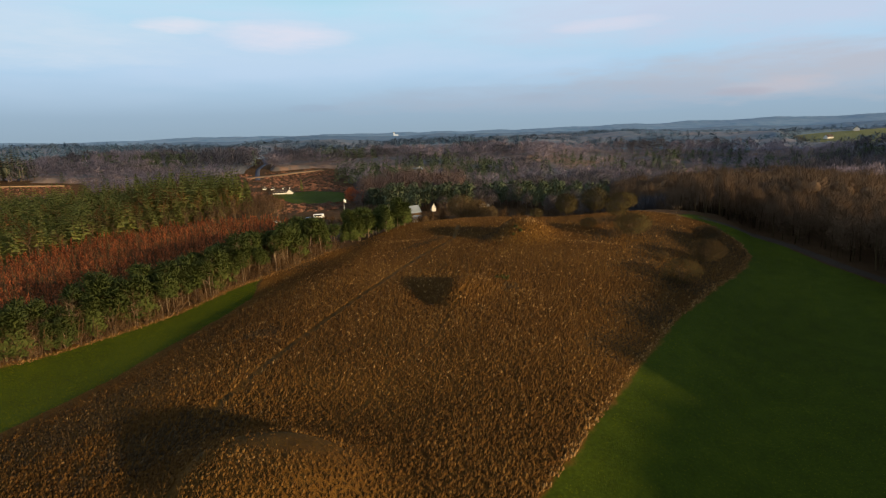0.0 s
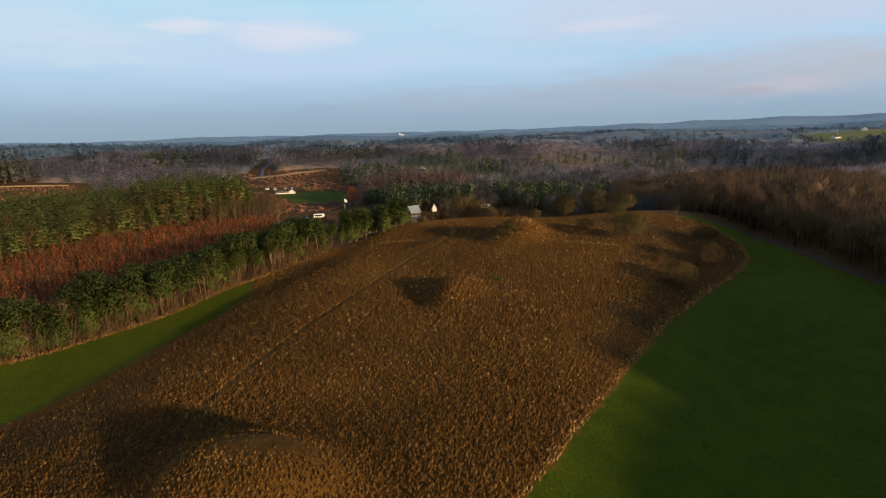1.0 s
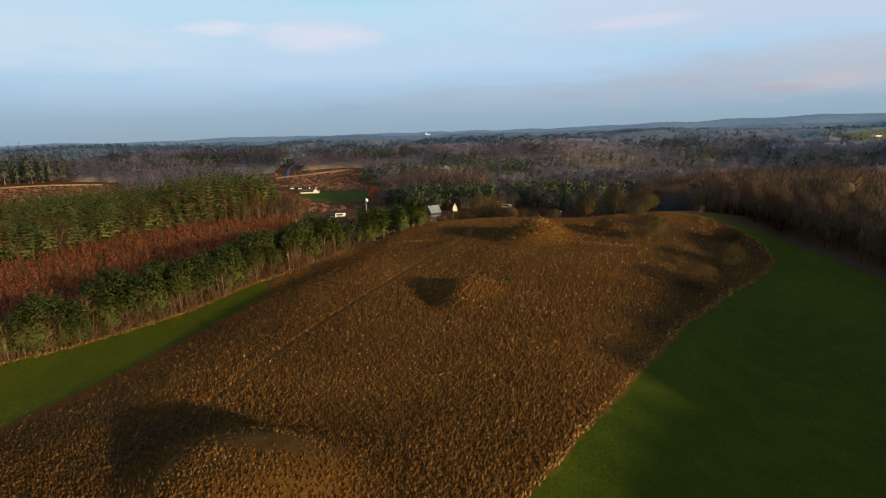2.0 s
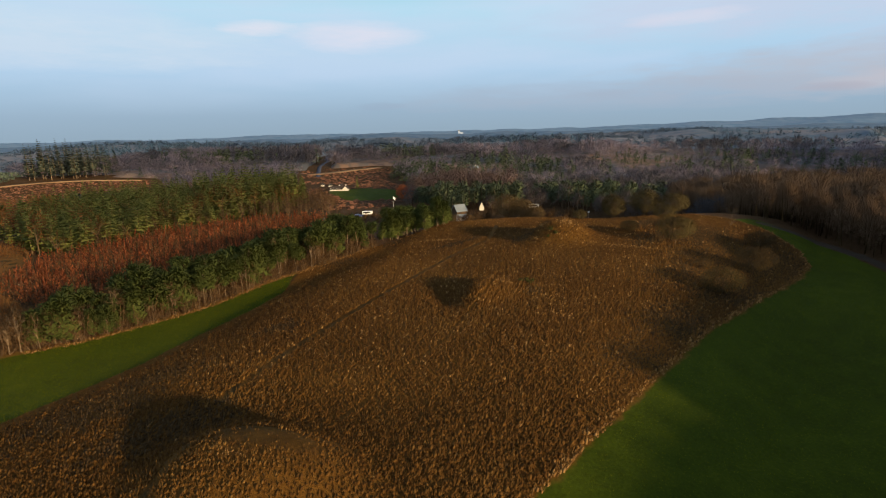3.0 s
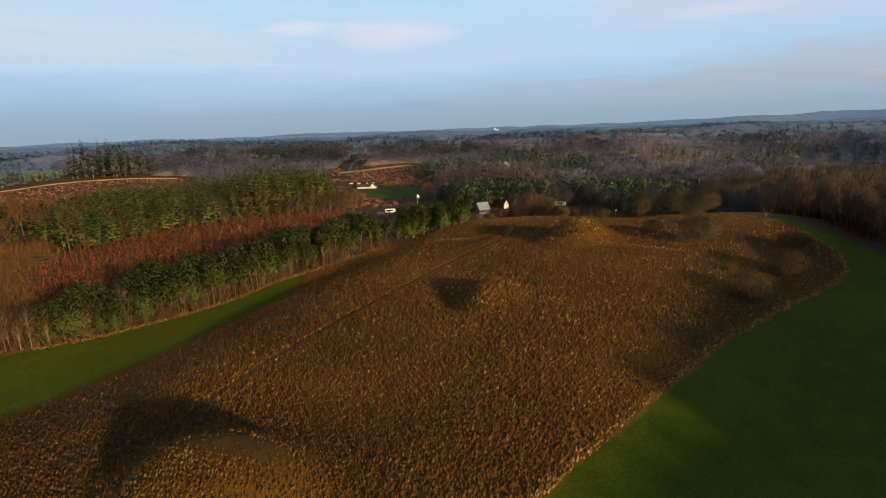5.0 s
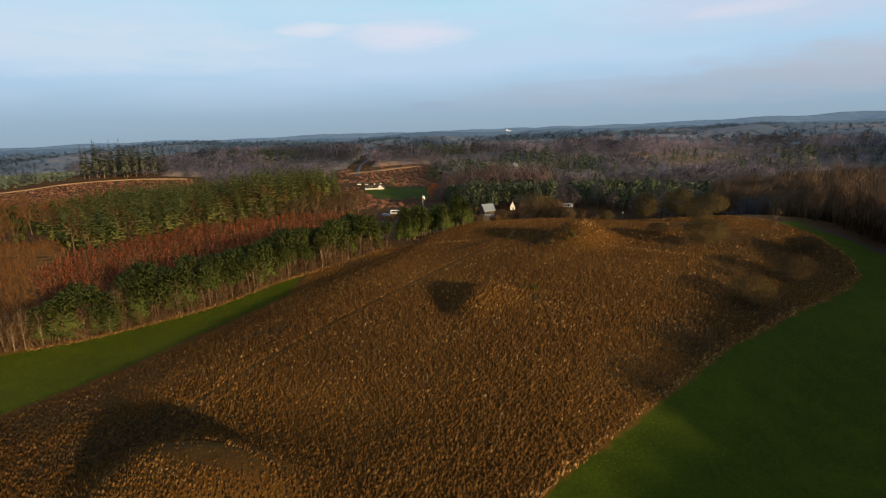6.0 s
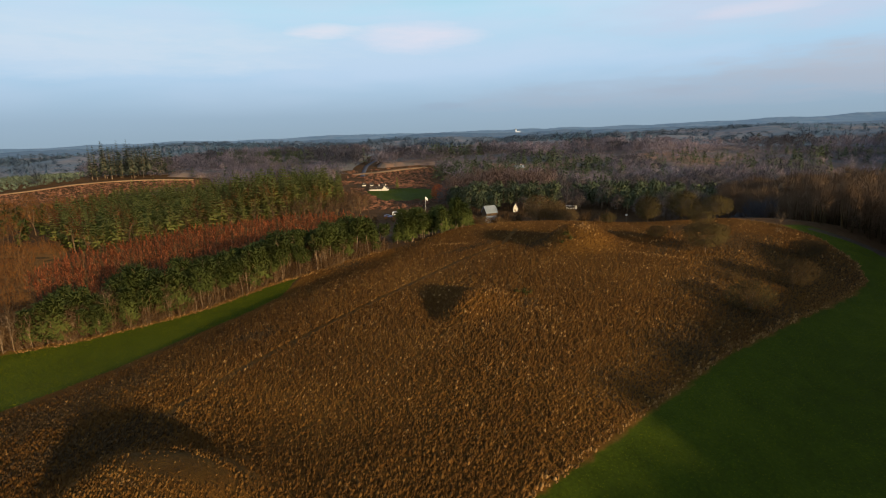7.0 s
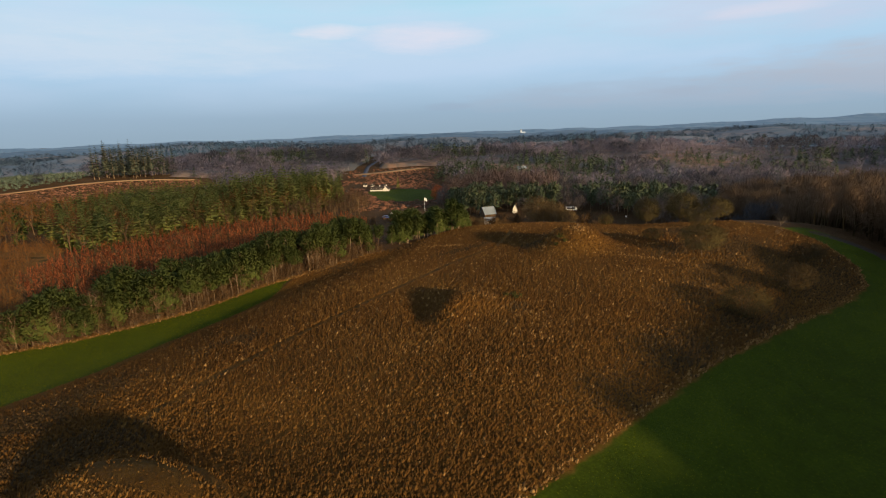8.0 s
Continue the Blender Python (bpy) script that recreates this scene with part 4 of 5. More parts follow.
def rolling(x, y, scale, seed):
    """Smooth random value between 0 and 1, one swell for each step of scale."""
    u, v = x / scale, y / scale
    i, j = np.floor(u), np.floor(v)
    a, b = u - i, v - j
    a, b = a * a * (3 - 2 * a), b * b * (3 - 2 * b)
    return (hashed(i, j, seed) * (1 - a) + hashed(i + 1, j, seed) * a) * (1 - b) + (hashed(i, j + 1, seed) * (1 - a) + hashed(i + 1, j + 1, seed) * a) * b


def crowns(x, y, cell, seed):
    """Packed domes, one in each cell of an uneven grid: how high, from 0 to 1, and a value of the dome's own."""
    u, v = x / cell, y / cell
    i, j = np.floor(u), np.floor(v)
    best, own = np.full(x.shape, 9.0), np.zeros(x.shape)
    for a in (-1, 0, 1):
        for b in (-1, 0, 1):
            p, q = i + a, j + b
            d = np.hypot(u - p - 0.15 - 0.7 * hashed(p, q, seed), v - q - 0.15 - 0.7 * hashed(p, q, seed + 1))
            d = d / (0.7 + 0.6 * hashed(p, q, seed + 2))
            near = d < best
            best, own = np.where(near, d, best), np.where(near, hashed(p, q, seed + 3), own)
    return np.sqrt(np.maximum(1 - (best / 1.05) ** 2, 0)), own


def build_canopy(name, label, near, far, rows, columns, material):
    """The closed roof of a far wood: crowns as swells of three sizes, sinking to the ground at every clearing."""
    a, d = np.meshgrid(np.linspace(-1.14, 0.9, columns), near * 0.985 * (far / near / 0.985) ** np.linspace(0, 1, rows))
    x, y = np.sin(a) * d, np.cos(a) * d
    k = smooth(400, 415, d)
    for p in (CLEARING, BANK, FARFIELD, NURSERY, TALL_SPRUCE, SPRUCE_WOOD, COPPER_WOOD, LEFT_OPEN, PINE_WOOD_EAST):
        k = k * smooth(8, 40 if p is FARFIELD else 15, -outline_distance(p, x, y))
    k = k * smooth(10, 18, line_distance(ROAD, x, y))
    rough = 1 + 0.3 * smooth(1000, 2500, d)
    dome, own = crowns(x, y, 9.0 if near < 700 else (13.0 if near < 1600 else 26.0), 11)
    dark = own < 0.14                                     # conifers: slimmer and taller
    dome = np.where(dark, dome ** 2.5 * 1.6, dome) * (0.55 + 0.75 * own)
    swell = 1.2 + rough * (1.6 * dome + 1.2 * rolling(x, y, 17, 2) + 0.5 * rolling(x, y, 3.1, 1) + 3.0 * rolling(x, y, 48, 3)) + 9 * smooth(0.4, 0.8, rolling(x, y, 260, 4)) * smooth(600, 1100, d) * (1 - 0.6 * smooth(1500, 2600, d))
    swell = swell + 3 * smooth(0.5, 0.9, rolling(x, y, 900, 6)) * smooth(1500, 2600, d)
    shag = np.random.default_rng(17).normal(0, 1, x.shape) * (0.22 if near < 700 else (0.3 if near < 1600 else 0.5))
    z = height(x, y) - 1.0 + (swell + shag) * k
    if near > 500:
        z[0] -= 12                                        # the front edge dips under the wood before it
    V = np.stack([x, y, z], -1).reshape(-1, 3)
    i, j = np.meshgrid(np.arange(rows - 1), np.arange(columns - 1), indexing="ij")
    q = i * columns + j
    F = np.stack([q, q + columns, q + columns + 1, q + 1], -1).reshape(-1, 4)
    keep = (k * np.ones(x.shape)).reshape(-1)[F].max(1) > 0.02
    me = sheet(name, V, F[keep][:, ::-1], material)
    me.attributes.new("tone", "FLOAT", "POINT").data.foreach_set("value", np.where(dark, 0.0, 0.15 + 0.85 * own).astype(np.float32).ravel())
    me.polygons.foreach_set("use_smooth", np.ones(len(me.polygons), bool))
    tagged(new(name, me), label, "woodland", kind="stuff")


def build_woods():
    r = np.random.default_rng(31)
    beech = [[(w, 0), (l, 1)] for w, l in (young_beech(r, h) for h in (4.2, 5.0, 3.4, 5.8))]
    x, y = scatter(RED_WOOD, 1.9, r)
    stand("young_beech_wood", "dense young beeches with russet leaves", x, y, beech, [BARK, RUSSET], r, soft=0.85)
    shrub = [[(w, 0), (l, 1)] for w, l in (bare_shrub(r, h, 6, 7, 0.016) for h in (5.4, 6.6, 4.2))]
    x, y = scatter(RED_WOOD, 2.15, r)
    stand("bare_saplings", "grey-brown leafless saplings among the young beeches", x, y, shrub, [BARK, TWIG], r, category="saplings")
    t = r.random(1050)
    x, y = along(PINE_FRONT, t)
    back = r.uniform(-1.0, 7, 1050)
    x, y = x - 0.86 * back, y + 0.5 * back
    stand("undergrowth", "leafless brown bushes under the pines", x, y, shrub, [BARK, TWIG], r, (0.4, 1.05), "undergrowth", soft=0.8)
    t = 0.1 + 0.75 * r.random(110)
    x, y = along(PINE_FRONT, t)
    back = r.uniform(0, 7, 110)
    slim = [[(w, 0), (l, 1)] for w, l in (bare_tree(r, h, 0.24, 8, 5, 8, 0.35, 1.3, 160, 0.7) for h in (8, 9.5, 7))]
    stand("belt_birches", "slim leafless birches among the pines of the belt", x - 0.86 * back, y + 0.5 * back, slim, [PALEBARK, TWIG], r, (0.7, 1.05), soft=0.85)
    x, y = scatter(SCRUB, 1.8, r)
    free = outline_distance(RED_WOOD, x, y) < -2
    free &= (line_distance(LANE, x, y) > 4) & (line_distance(PINE_FRONT, x, y) > 6)
    stand("scrub", "orange-brown scrub of bare bushes and rough grass", x[free], y[free], shrub, [BARK, ORANGETWIG], r, (0.35, 1.05), "scrub", soft=0.8)
    birch = [[(w, 0), (l, 1)] for w, l in (bare_tree(r, h, 0.3, 7, 4, 6, 0.3, 1.6, 90, 0.8) for h in (11, 13, 9))]
    low = [[(w, 0), (l, 2)] for w, l in (pine(r, h, 14, 12, 1.3, 0.08) for h in (6.5, 8.5))]
    x, y = scatter(LEFT_OPEN, 6.3, r)
    free = (outline_distance(SPRUCE_WOOD, x, y) < -1) & (outline_distance(SCRUB, x, y) < 0) & (outline_distance(RED_WOOD, x, y) < -1)
    stand("birch_wood", "pale-stemmed leafless birches with young pines", x[free], y[free], birch + low, [BARK, ORANGETWIG, NEEDLE], r, soft=0.8, share=(0.25, 0.25, 0.2, 0.15, 0.15))
    rows = [dome_kind(domed_crown(r, h, 0.5, 2, 26, 1.2, 0.7, 0.4)) for h in (4.5, 5.5, 4.0)]
    x, y = scatter(NURSERY, 5.0, r, 0.25)
    stand("young_spruce_field", "pale green rows of young spruces behind the bank", x, y, rows, [BARK, YOUNG], r, category="plantation", soft=0.9)
    tufts = [dome_kind(domed_crown(r, h, 1.1, 3, 30, 1.3, 0.6, 0.2)) for h in (2.2, 3.0, 2.6)]
    x, y = scatter(BANK, 3.2, r)
    free = line_distance(BANK_TRACK, x, y) > 4
    stand("bracken", "red-brown bracken and low scrub on the bank", x[free], y[free], tufts, [BARK, BRACKEN], r, (0.3, 0.75), "bracken", soft=0.9)
    x, y = scatter(CLEARING, 4.8, r)
    free = (outline_distance(FIELD, x, y) < -1) & (line_distance(ROAD, x, y) > 6) & (outline_distance(YARD, x, y) < 0) & (line_distance(SAND_LINE, x, y) > 6)
    for hx, hy in ((-117, 399), (-110, 400), (-143, 428), (-130, 425), (-121, 424), (-163, 466), (-143, 418), (-130, 415)):
        free &= np.hypot(x - hx, y - hy) > 11
    stand("clearing_scrub", "low grey-brown scrub in the clearing round the farm", x[free], y[free], tufts, [BARK, BRACKEN], r, (0.3, 0.9), "scrub", soft=0.9)
    tall = [[(w, 0), (l, 1)] for w, l in (spruce(r, h, 17, 8, 0.9, 0.14) for h in (23, 26))]
    x, y = scatter(TALL_SPRUCE, 5.5, r)
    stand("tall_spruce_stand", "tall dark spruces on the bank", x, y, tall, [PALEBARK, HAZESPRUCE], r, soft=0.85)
    firs = [[(w, 0), (l, 1)] for w, l in (spruce(r, h, 13, 9, 0.75, 0.19) for h in (16, 17.5, 14.5, 17))]
    bare = [[(w, 0), (l, 2)] for w, l in (bare_tree(r, h, 0.22, 7, 4, 7, 0.4, 1.6) for h in (13, 14.5))]
    x, y = scatter(SPRUCE_WOOD, 4.5, r)
    stand("spruce_wood", "dark green spruce plantation with bare trees at its edge", x, y, firs + bare, [BARK, SPRUCE, ORANGETWIG], r, share=(0.22, 0.22, 0.22, 0.20, 0.07, 0.07), soft=0.9)
    x, y = scatter(SPRUCE_END, 4.6, r)
    stand("tall_spruce_stand", "tall dark spruces at the end of the plantation", x, y, firs + bare[:1], [BARK, SPRUCE, ORANGETWIG], r, (1.15, 1.55), share=(0.23, 0.23, 0.22, 0.22, 0.10), soft=0.9)
    x, y = scatter(SPRUCE_FRONT, 5.0, r)
    stand("bare_stems", "slim leafless trees along the front of the spruces", x, y, bare + birch[:1], [BARK, TWIG, TWIG], r, (0.55, 0.95), soft=0.9)
    bare = [[(w, 0), (l, 1)] for w, l in (bare_tree(r, h, 0.30, 8, 4, 7, 0.22, 1.0, 420, 0.55) for h in (15, 16.5, 13.5, 15.5))]
    plain = [dome_kind(winter_crown(r, h, 0.27, 7, 240, 2.1, 0.15, 0.42, core=0.45)) for h in (16, 18, 17)]
    shade = [dome_kind(winter_crown(r, h, 0.27, 7, 30, 3.0, 0.3, 0.42, core=0.85)) for h in (16.6, 17.4, 17)]
    edge = [dome_kind(winter_crown(r, h, 0.25, 8, 860, 1.6, 0.075, 0.14, stems=2, core=0)) for h in (14.5, 16, 13, 15)]
    x, y = scatter(RIGHT_WOOD, 4.4, r)
    front = outline_distance(RIGHT_WOOD, x, y) < 24
    front &= (x < 150) & (y > 130)
    # stems darkened by colour, as this front stands in shade
    stand("bare_wood", "leafless brown broadleaf wood beside the meadow", x[front], y[front], edge, [SHADETWIG, DARKTWIG], r, soft=0.94, lift=0.5)
    # unseen part of the wood: heights and gap set for the shadows it casts
    tall = ~front & (y < 128)
    gap = tall & (y > 8) & (y < 19)
    near = tall & (y <= 8)
    inner = ~front & ~tall
    stand("bare_wood", "leafless brown broadleaf wood behind the meadow", x[inner], y[inner], plain, [BARK, DARKTWIG], r, (0.85, 1.2), soft=0.95, lift=0.5)
    beyond = tall & (y > 68)
    far_part = tall & ~gap & ~near & ~beyond
    stand("tall_bare_wood", "tall leafless wood out of view that shades the meadow", x[far_part], y[far_part], shade, [BARK, DARKTWIG], r, (1.46, 1.58), soft=0.96, lift=0.5)
    stand("tall_bare_wood", "tall leafless wood out of view that shades the meadow", x[beyond], y[beyond], shade, [BARK, DARKTWIG], r, (1.22, 1.34), soft=0.96, lift=0.5)
    stand("tall_bare_wood", "tall leafless wood out of view that shades the meadow", x[near], y[near], shade, [BARK, DARKTWIG], r, (1.40, 1.5), soft=0.96, lift=0.5)
    stand("low_bare_wood", "lower leafless trees out of view that leave the meadow a sunlit gap", x[gap], y[gap], shade, [BARK, DARKTWIG], r, (1.05, 1.2), soft=0.96, lift=0.5)
    dark = [[(w, 0), (l, 1)] for w, l in (pine(r, h, 18, 16, 0.95, 0.3) for h in (11, 12.5, 10, 12))]
    for outline, step in ((PINE_WOOD, 4.6), (PINE_WOOD_EAST, 5.2)):
        x, y = scatter(outline, step, r)
        clear = np.hypot(x + 3.6, y - 291) > 9
        x, y = x[clear], y[clear]
        stand("pine_wood", "dark green pines behind the houses", x, y, dark, [PALEBARK, MIDPINE], r, soft=0.88)
    # woods beyond, by distance from the hill, their materials tinted for haze
    kinds_near = [dome_kind(winter_crown(r, h, 0.38, 8, 420, 2.0, 0.10, 0.12, stems=2, core=0)) for h in (11, 13, 9)]
    kinds_near += [[(w, 0), (l, 2)] for w, l in (rough_crown(r, h, 0.2, 150, 1.1, 0.35, 0.12, True) for h in (10, 12))]
    kinds_mid = [[(winter_crown(r, h, 0.40, 7, 84, 1.8, 0.30, 0.22)[2], 1)] for h in (12, 13.5, 10.5)]
    kinds_mid += [[(w, 0), (l, 2)] for w, l in (rough_crown(r, h, 0.2, 80, 1.6, 0.6, 0.12, True) for h in (11, 13))]
    kinds_far = [[(winter_crown(r, h, 0.50, 6, 36, 2.5, 0.62, 0.2)[2], 0)] for h in (12, 13, 14)] + [[(rough_crown(r, h, 0.2, 40, 2.2, 0.9, 0.2, True)[1], 1)] for h in (13, 15)]
    x, y = scatter(COPPER_WOOD, 6.0, r)
    copper = [dome_kind(winter_crown(r, h, 0.30, 9, 620, 2.0, 0.11, 0.2, stems=2, core=0)) for h in (17, 18.5, 15.5)]
    stand("copper_wood", "rounded copper-brown broadleaf wood behind the pines", x, y, copper, [BARK, COPPERWOOD], r, (0.85, 1.15), soft=0.95, lift=0.5)

    def sector(near, far, step):
        n = int((far * far - near * near) * 0.98 / step ** 2)
        a, d = r.uniform(-1.12, 0.86, n), np.sqrt(r.uniform(near * near, far * far, n))
        return np.sin(a) * d, np.cos(a) * d
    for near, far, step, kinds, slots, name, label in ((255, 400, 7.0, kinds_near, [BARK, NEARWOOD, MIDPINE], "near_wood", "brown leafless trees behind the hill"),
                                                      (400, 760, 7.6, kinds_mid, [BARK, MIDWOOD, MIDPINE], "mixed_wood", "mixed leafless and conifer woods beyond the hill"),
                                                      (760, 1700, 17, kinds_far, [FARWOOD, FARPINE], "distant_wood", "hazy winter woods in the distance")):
        x, y = sector(near, far, step)
        free = np.ones(len(x), bool)
        for p, margin in ((SPRUCE_WOOD, -2), (RIGHT_WOOD, -2), (RED_WOOD, -3), (HEATH_EDGE, -6), (CLEARING, 0), (BANK, 0), (FARFIELD, 0), (YARD, 0), (LEFT_OPEN, 0), (NURSERY, 0), (TALL_SPRUCE, 0), (SCRUB, 0), (PINE_WOOD, -1), (PINE_WOOD_EAST, -1), (COPPER_WOOD, -1)):
            free &= outline_distance(p, x, y) < margin
        free &= (line_distance(ROAD, x, y) > 8) & (line_distance(FIELD_SIGHT, x, y) > 75) & ~((x < -52) & (x > -235) & (y < 372))
        x, y = x[free], y[free]
        valley = bump(x, y, 270, 540, 190, 70, -0.15, 3) > 0.4
        green = valley & (r.random(len(x)) < 0.6) | (np.sin(x / 90 + 2) + np.cos(y / 70) + np.sin((x - y) / 130) + r.normal(0, 0.5, len(x)) > (2.0 if near < 760 else 1.3))
        for cx, cy, a, b in CONIFERS:
            green |= bump(x, y, cx, cy, a, b, 0, 2) + r.normal(0, 0.15, len(x)) > 0.4
        for kind_set, mask in ((kinds[:3], ~green), (kinds[3:], green)):
            stand(name, label, x[mask], y[mask], kind_set, slots, r, (0.75, 1.2) if near < 400 else (0.8, 1.2), soft=0.96, lift=0.5, mass=0.0 if near < 400 else 0.6)


CLEARING = [(-152, 380), (-160, 430), (-190, 520), (-130, 562), (-100, 556), (-90, 470), (-62, 410), (-52, 345), (-62, 298), (-92, 288), (-112, 352)]
BANK_TRACK = [(-440, 302), (-398, 335), (-380, 348), (-360, 366), (-336, 380), (-312, 392), (-280, 406)]
BANK = [(-440, 306), (-398, 339), (-380, 352), (-360, 370), (-336, 384), (-312, 396), (-280, 410), (-246, 372), (-262, 330), (-320, 285), (-410, 262)]
NURSERY = [(-450, 306), (-398, 342), (-364, 372), (-375, 430), (-540, 540), (-640, 440)]
TALL_SPRUCE = [(-364, 377), (-322, 395), (-316, 430), (-352, 434)]
LEFT_OPEN = [(-215, 120), (-330, 200), (-330, 275), (-262, 325), (-250, 300), (-215, 205), (-155, 168), (-150, 130)]
SAND_LINE = [(-178, 500), (-160, 515), (-140, 540), (-119, 557)]
FIELD_SIGHT = [(615, 800), (660, 850)]
YARD = [(-92, 258), (-94, 290), (-62, 306), (-46, 304), (-22, 272), (30, 292), (54, 275), (54, 250), (-30, 232)]
ROAD = [(-163, 488), (-172, 515), (-186, 560), (-196, 620), (-230, 720), (-250, 900)]
build_woods()
build_farm_trees()
# Bands of distance, each with more haze in its colour.
build_canopy("mixed_canopy", "low filler canopy under the mixed woods, shade and haze in its colour", 400, 760, 100, 400, MIDCANOPY)
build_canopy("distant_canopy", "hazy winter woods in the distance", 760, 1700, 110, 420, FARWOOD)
build_canopy("hill_canopy", "wooded hills blue with haze", 1700, 3000, 60, 500, HAZEWOOD)
build_canopy("horizon_canopy", "wooded hills along the horizon, pale blue with haze", 3000, 5200, 40, 400, HAZEHORIZON)


# ---- houses, vehicles and small things ----
def slab(bm, m, size, at=(0, 0, 0), bevel=0.0):
    """A box of that size, standing on at, in the frame m."""
    made = bmesh.ops.create_cube(bm, size=1.0)["verts"]
    bmesh.ops.scale(bm, vec=size, verts=made)
    bmesh.ops.translate(bm, vec=(at[0], at[1], at[2] + size[2] / 2), verts=made)
    bmesh.ops.transform(bm, matrix=m, verts=made)
    if bevel:
        edges = list({e for v in made for e in v.link_edges})
        bmesh.ops.bevel(bm, geom=edges, offset=bevel, segments=2, affect="EDGES")


def solid(name, bm, material, parent, label=""):
    me = bpy.data.meshes.new(name)
    bm.to_mesh(me)
    bm.free()
    me.materials.append(material)
    ob = new(name, me)
    ob.parent = parent
    return tagged(ob, label)


def block(name, material, parent, size, at, bevel=0.0, turn=None, label=""):
    bm = bmesh.new()
    slab(bm, turn or Matrix(), size, at, bevel)
    return solid(name, bm, material, parent, label)


def outline_prism(name, material, parent, profile, x0, x1, label=""):
    """A profile in y and z drawn out along x."""
    bm = bmesh.new()
    a = [bm.verts.new((x0, y, z)) for y, z in profile]
    b = [bm.verts.new((x1, y, z)) for y, z in profile]
    n = len(profile)
    bm.faces.new(a[::-1])
    bm.faces.new(b)
    for i in range(n):
        bm.faces.new((a[i], a[(i + 1) % n], b[(i + 1) % n], b[i]))
    bmesh.ops.recalc_face_normals(bm, faces=bm.faces)
    return solid(name, bm, material, parent, label)


def house(x, y, turn, long, wide, eave, ridge, wall, roof, label, windows=3, chimney=True, lift=0.0, name="house"):
    top = tagged(new(name), label, name)
    top.matrix_basis = pose(x, y, float(height(x, y)) - 0.3 + lift, 0, 0, turn)
    w = wide / 2
    outline_prism("wall", wall, top, [(-w, 0), (w, 0), (w, eave), (0, ridge), (-w, eave)], -long / 2, long / 2)
    over, thick = 0.35, 0.16
    slope = (ridge - eave) / w
    covering = outline_prism("roof", roof, top, [(-w - over, eave - over * slope + 0.02), (0, ridge + 0.02), (w + over, eave - over * slope + 0.02), (w + over, eave - over * slope + thick),
                                                 (0, ridge + thick + 0.05), (-w - over, eave - over * slope + thick)], -long / 2 - 0.3, long / 2 + 0.3)
    if chimney:
        block("chimney", wall, covering, (0.7, 0.6, 1.3), (long * 0.2, 0.1, ridge - 0.25), 0.03)
    for side in (-1, 1):
        for i in range(windows):
            px = (i + 0.5) / windows * long - long / 2
            pane = block("window", GLASS, top, (1.0, 0.08, 1.1), (px, side * (w + 0.01), 1.1))
            block("frame", WHITE, pane, (1.16, 0.05, 0.08), (px, side * (w + 0.03), 2.2))
    block("door", DARKROOF, top, (0.08, 0.95, 2.05), (long / 2 + 0.01, 0, 0.3))
    return top


house(-13.2, 264, 35, 5.6, 5.2, 4.4, 7.2, BARK, SLATE, "large building with a pale grey metal roof", 2, False)
house(-11.6, 258, 24, 4.6, 3.0, 2.0, 3.2, WHITE, SLATE, "low annex with a pale grey roof", 1, False, name="annex")
house(-3.6, 294, 97, 6, 2.4, 2.4, 5.0, WHITE, DARKROOF, "whitewashed house with a dark steep roof", 2, False)
house(-117.5, 399, 8, 10, 5, 1.6, 3.5, WHITE, DARKROOF, "long whitewashed farmhouse with a dark roof", 5)
house(-110.8, 400, 98, 6, 4.2, 1.7, 3.7, WHITE, DARKROOF, "whitewashed wing of the farm with a dark roof", 2)
for hx, hy, hl in ((-138, 427, 2.8), (-131, 425, 2.4), (-121.5, 424, 2.6)):
    house(hx, hy, 8, hl, 2.2, 1.6, 2.8, WHITE, DARKROOF, "small white outbuilding with a dark roof behind the farm", 1, False, name="outbuilding")
house(-20, 520, 20, 8, 6, 3.2, 5.6, WHITE, SLATE, "small white house among the woods", 2, True, 1.0)
house(640, 893, 20, 14, 7, 3.4, 7.0, WHITE, DARKROOF, "distant white farmhouse beside a green field", 4)
house(720, 940, 60, 12, 8, 3.5, 7.0, WHITE, DARKROOF, "distant white barn beside a green field", 3, False)


def tower(x, y):
    top = tagged(new("church_tower"), "distant white church tower with a stepped gable", "church")
    top.matrix_basis = pose(x, y, float(height(x, y)), 0, 0, 20)
    block("tower", HAZEWHITE, top, (7, 7, 20), (0, 0, 0), 0.1)
    outline_prism("roof", SLATE, top, [(-3.8, 20.02), (3.8, 20.02), (0, 25)], -3.8, 3.8)
    outline_prism("nave", HAZEWHITE, top, [(-4, 0), (4, 0), (4, 9), (0, 14), (-4, 9)], 3.55, 20)


tower(-205, 2590)


